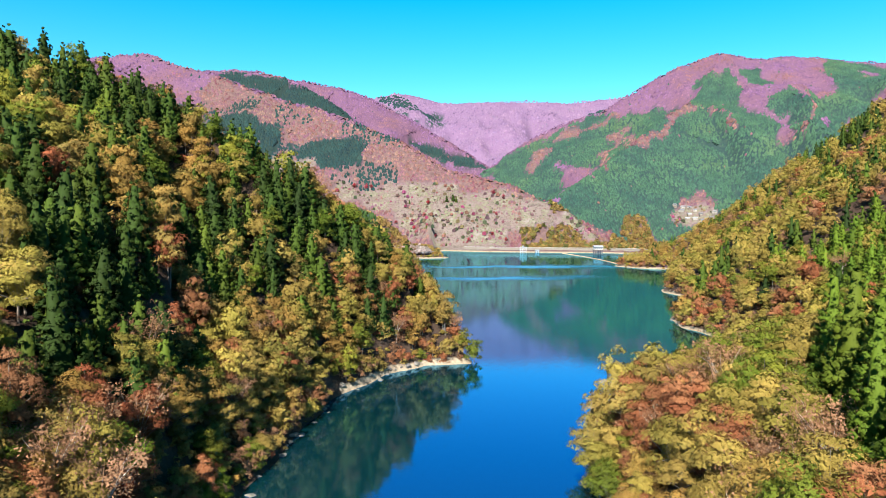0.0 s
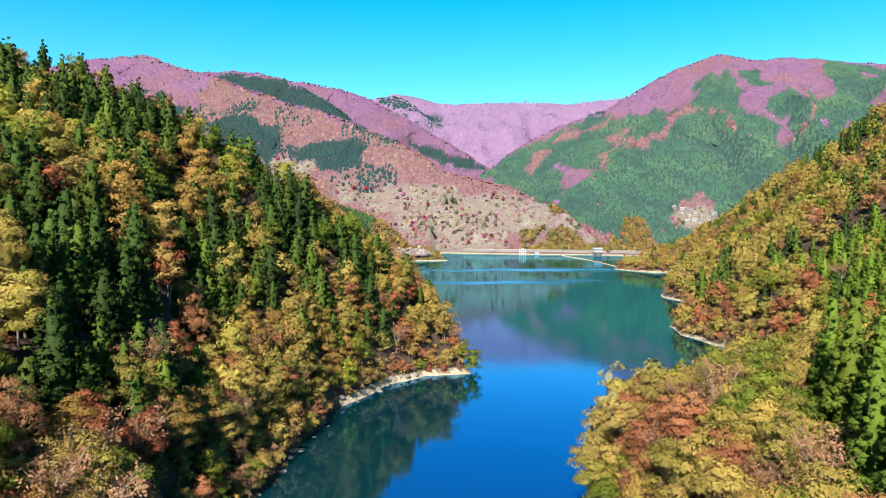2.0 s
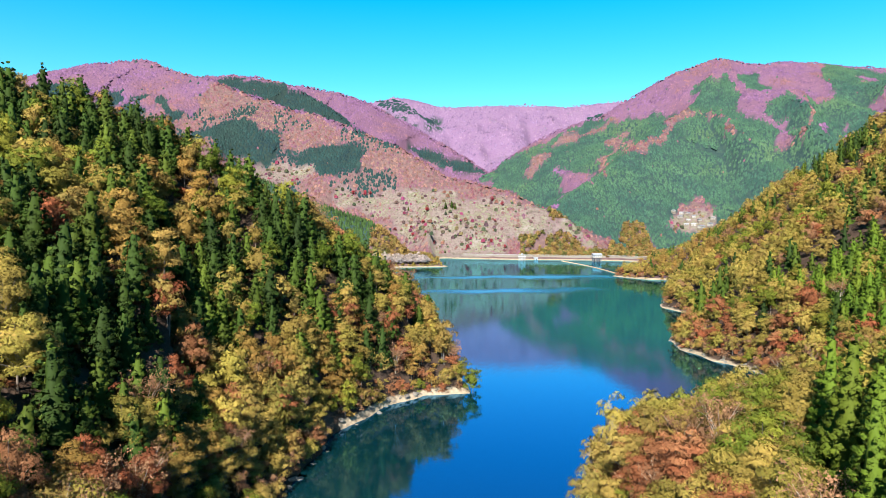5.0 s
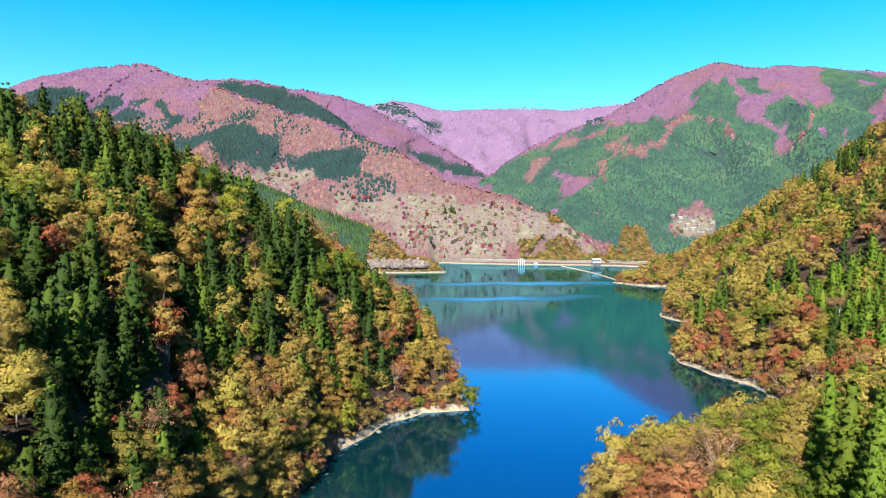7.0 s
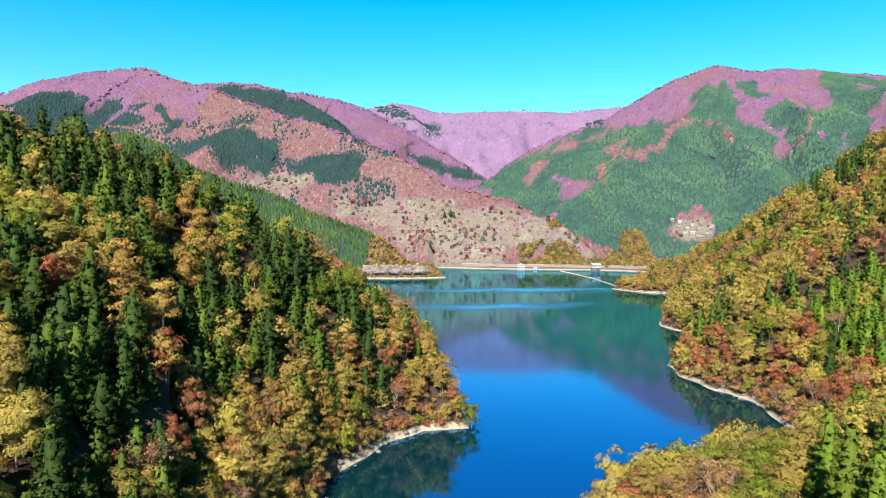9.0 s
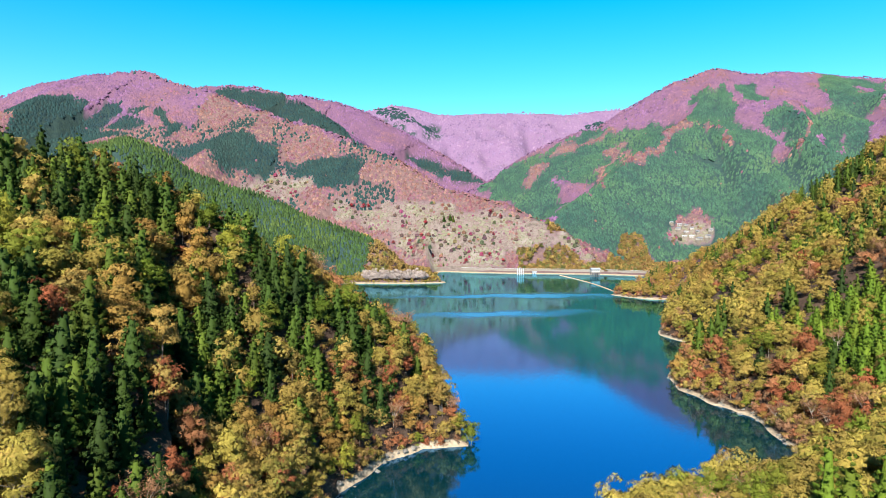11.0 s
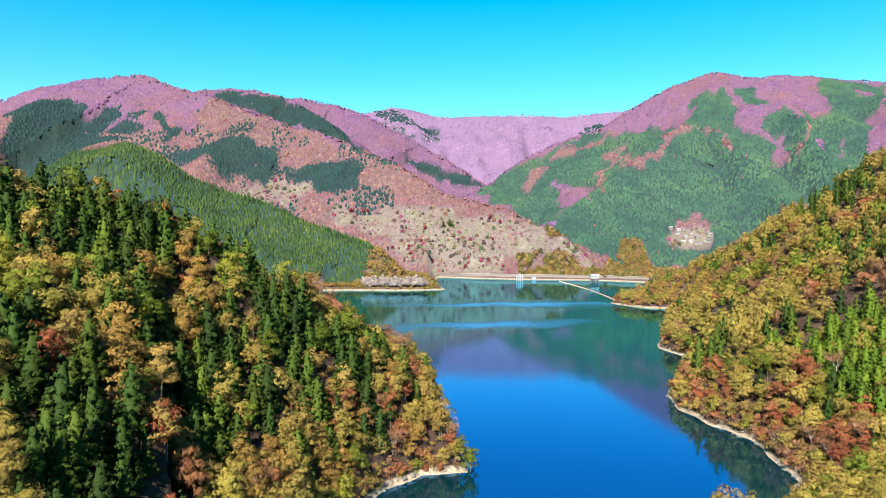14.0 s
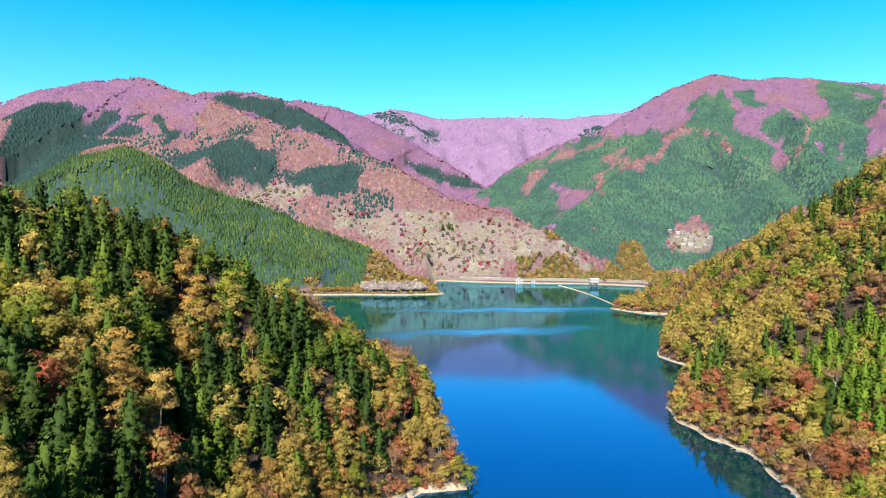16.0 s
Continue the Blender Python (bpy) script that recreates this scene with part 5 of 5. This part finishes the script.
for (hx, hy), (w, d, h, rl, st) in zip(HOUSES, sizes):
    cottage(hx, hy, rng.uniform(-40, 35), w * 0.85, d * 0.85, h * 0.85, rl, ("pale plaster house with a %s roof on the slope" if hy > 1300 else "low pale house with a %s roof behind the lake road") % ("grey slate" if rl is SLATE else "light tin"), st)


def intake_tower(x, y):
    root = tagged(new("intake_tower"), "pale gatehouse on dark steel legs standing in the lake", "intake tower")
    root.matrix_basis = pose(x, y, 0, 0, 0, 8)
    for px in (-6.2, -2.1, 2.1, 6.2):
        for py in (-3.2, 3.2):
            part("leg", box(1.1, 1.1, 19, px, py, -12, 0.1), STEEL, root)
    for px in (-6.2, -2.1, 2.1):
        part("brace", box(3.0, 0.5, 0.5, px + 2.05, -3.2, 3.2, 0.05), STEEL, root)
    part("deck", box(16.4, 9.4, 0.9, 0, 0, 7.0, 0.08), CONCRETE, root)
    part("wall", box(14.0, 7.4, 4.8, 0, 0, 7.9, 0.08), PLASTER, root)
    part("roof", gable(10.0, 16.4, 2.4, 12.8), TIN, root, "pale metal roof")
    for px in (-5, -1.7, 1.7, 5):
        w = part("window", box(1.8, 0.12, 1.6, px, -3.74, 9.6, 0.03), WHITE, root)
        part("pane", box(1.5, 0.05, 1.3, px, -3.83, 9.75, 0.01), PANE, w)
    part("catwalk", box(1.6, 42, 0.4, 4, 25, 7.3, 0.05), CONCRETE, root)


def water_gate(x, y):
    root = tagged(new("water_gate"), "white painted concrete gate frame at the water's edge", "water gate")
    root.matrix_basis = pose(x, y, 0, 0, 0, 6)
    for px in (-5.2, -1.6, 1.6, 5.2):
        part("post", box(1.0, 1.4, 19.5, px, 0, -9, 0.08), WHITE, root)
    for z, w in ((3.2, 11.6), (7.0, 13.0), (10.2, 12.4)):
        part("beam", box(w, 1.8, 0.9, 0, 0, z, 0.08), WHITE, root)
    for px in (-5.2, 5.2):
        part("railing", box(0.2, 3.0, 1.1, px, 0, 11.1, 0.03), WHITE, root)
    hut = part("winch_hut", box(3.2, 2.6, 2.2, 0, 0, 11.1, 0.06), WHITE, root)
    part("door", box(0.9, 0.08, 1.8, 0, -1.33, 11.1, 0.02), STEEL, hut)


intake_tower(258, 1112)
water_gate(139, 1158)
pump = tagged(new("pump_house"), "small white pump house on the bank", "pump house")
pump.matrix_basis = pose(168, 1192, ground_z(168, 1192) - 0.3, 0, 0, 12)
part("wall", box(6.5, 5, 4.0), WHITE, pump)
part("roof", gable(6.4, 7.6, 1.0, 4.2), TIN, pump)
part("door", box(1.2, 0.1, 2.1, 0, -2.53, 0.3, 0.02), STEEL, pump)


def on_bank(u, off):
    """A place along the far bank, u from 0 to 1, so many metres behind the water's edge."""
    pts = [(30, 1248), (60, 1226), (143, 1197), (282, 1165), (345, 1115)]
    run = [0.0]
    for a, b in zip(pts, pts[1:]):
        run.append(run[-1] + math.dist(a, b))
    s_ = u * run[-1]
    k = max(i for i in range(len(pts) - 1) if run[i] <= s_ + 1e-6)
    a, b = Vector(pts[k]), Vector(pts[k + 1])
    t_ = (b - a).normalized()
    p_ = a + t_ * (s_ - run[k]) + Vector((-t_.y, t_.x)) * off
    return p_.x, p_.y, math.degrees(math.atan2(t_.y, t_.x)), run[-1]


span = on_bank(0, 0)[3]
wall_root = tagged(new("retaining_wall"), "long grey concrete retaining wall under the lake road", "retaining wall", kind="structure")
count = 32
slab = None
for i in range(count):
    x, y, turn, _ = on_bank((i + 0.5) / count, 15)
    if slab is None:
        slab = part("panel", box(span / count - 0.12, 1.2, 4.6, 0, 0, 0, 0.08), CONCRETE, wall_root)
        ob = slab
    else:
        ob = new("panel", slab.data)
        ob.parent = wall_root
    ob.matrix_basis = pose(x, y, 3.0, -8, 0, turn)

rail_root = tagged(new("guard_rail"), "white guard rail along the lake road", "guard rail")
bar = post = None
for i in range(60):
    x, y, turn, _ = on_bank((i + 0.5) / 60, 17.5)
    z = max(7.7, ground_z(x, y))
    if bar is None:
        bar = part("rail", box(span / 60 + 0.05, 0.18, 0.5, 0, 0, 0.6, 0.02), WHITE, rail_root)
        post = part("post", box(0.2, 0.2, 1.9, 0, 0, -0.8, 0.02), WHITE, rail_root)
        bar.matrix_basis = post.matrix_basis = pose(x, y, z, 0, 0, turn)
    else:
        for o in (bar, post):
            c = new(o.name.split(".")[0], o.data)
            c.parent = rail_root
            c.matrix_basis = pose(x, y, z, 0, 0, turn)


boom = tagged(new("floating_boom"), "long line of orange floats moored across the inlet", "floating boom")
A_, B_ = Vector((206, 1150)), Vector((216, 812))
one = None
for i in range(90):
    u = (i + 0.5) / 90
    p_ = A_.lerp(B_, u) + Vector((7 * math.sin(u * math.pi), 0))
    if one is None:
        bm = bmesh.new()
        bmesh.ops.create_cone(bm, cap_ends=True, segments=8, radius1=0.75, radius2=0.75, depth=3.6, matrix=Matrix.Rotation(radians(90), 4, "X"))
        bmesh.ops.bevel(bm, geom=bm.edges[:], offset=0.12, segments=1, affect="EDGES")
        one = ob = part("float", bm, FLOAT, boom)
    else:
        ob = new("float", one.data)
        ob.parent = boom
    ob.matrix_basis = pose(p_.x, p_.y, 0.25, 0, 0, -math.degrees(7 * math.pi * math.cos(u * math.pi) / 338))

def park_bench(x, y, turn):
    """A plain bench of pale planks on two trestles."""
    root = tagged(new("park_bench"), "weathered pale plank bench under the promontory trees", "bench")
    root.matrix_basis = pose(x, y, ground_z(x, y), 0, 0, turn)
    for off in (-0.17, 0.0, 0.17):
        part("seat_plank", box(1.8, 0.15, 0.05, 0, off, 0.42, 0.01), WHITE, root)
    for z in (0.62, 0.80):
        part("back_plank", box(1.8, 0.05, 0.13, 0, 0.28, z, 0.01), WHITE, root)
    for off in (-0.7, 0.7):
        part("trestle", box(0.09, 0.5, 0.42, off, 0.02, 0, 0.01), STEEL, root)
        part("post", box(0.07, 0.06, 0.95, off, 0.32, 0, 0.01), STEEL, root)


park_bench(46.6, 125.1, 15)

# the low terrace of the far peninsula: willows, and a hedge of yellow scrub along its beach
px, py = scatter(rng, -190, 0, 962, 1000, 4.2)
pd = shore(px, py)
ok = (pd > 4) & (pd < 34)
px, py, pd = px[ok], py[ok], pd[ok]
pz = height(px, py)
front = pd < 12
pale = ~front & (px > -112) & (px < -20)
for p, kind, name, label, lo, hi in ((front & (rng.random(len(px)) < 0.8), "yellow", "lakeside_scrub", "yellow and tan scrub along the pale beach", 0.35, 0.62),
                                     (pale, "grey", "willow_thicket", "leafless silver grey willow thicket on the terrace", 1.2, 1.7),
                                     (~front & ~pale, "orange", "lakeside_scrub", "tan autumn scrub on the lake terrace", 0.5, 0.9)):
    look_ = LEAF[kind] if kind != "grey" else leaf_material("willow_twigs", [(0.0, (0.170, 0.135, 0.123)), (1.0, (0.238, 0.193, 0.176))], 0.1, gaps=0.5, gap_size=2.0)
    forest(name, label, kind, px[p], py[p], pz[p] - 1.5, [broadleaf(rng, 9.0, 4.2, 8, 22, 0.8)[1] for _ in range(2)], rng.uniform(lo, hi, p.sum()), look_)

# broken rocks at the water's edge
def boulder(seed, r):
    g = np.random.default_rng(seed)
    bm = bmesh.new()
    bmesh.ops.create_icosphere(bm, subdivisions=2, radius=r)
    for v in bm.verts:
        v.co *= 0.75 + 0.5 * noise.noise(v.co * (1.1 / r) + Vector((seed * 3.7, 0, 0)))
        v.co.z *= 0.6
    return bm


stones = [part("rock", boulder(k, 1.0), ROCK) for k in range(3)]
first = set()
for k in range(120):
    side = rng.random()
    if side < 0.45:
        a, b = (LAKE[3 + k % 7], LAKE[4 + k % 7])
    else:
        q = len(LAKE) - 22 + k % 12
        a, b = LAKE[q], LAKE[q + 1]
    u = rng.random()
    x, y = a[0] + (b[0] - a[0]) * u + rng.uniform(-3, 3), a[1] + (b[1] - a[1]) * u + rng.uniform(-3, 3)
    z = ground_z(x, y)
    if not -0.6 < z < 2.2:
        continue
    base = stones[k % 3]
    ob = base if base.name not in first else new("rock", base.data)
    first.add(base.name)
    sc = rng.uniform(0.5, 1.6)
    ob.matrix_basis = pose(x, y, max(z, -0.2), 0, 0, rng.uniform(0, 360)) @ Matrix.Diagonal((sc * rng.uniform(0.8, 1.6), sc, sc, 1))
    tagged(ob, "pale weathered rock at the water's edge", "rock", "shore rocks")
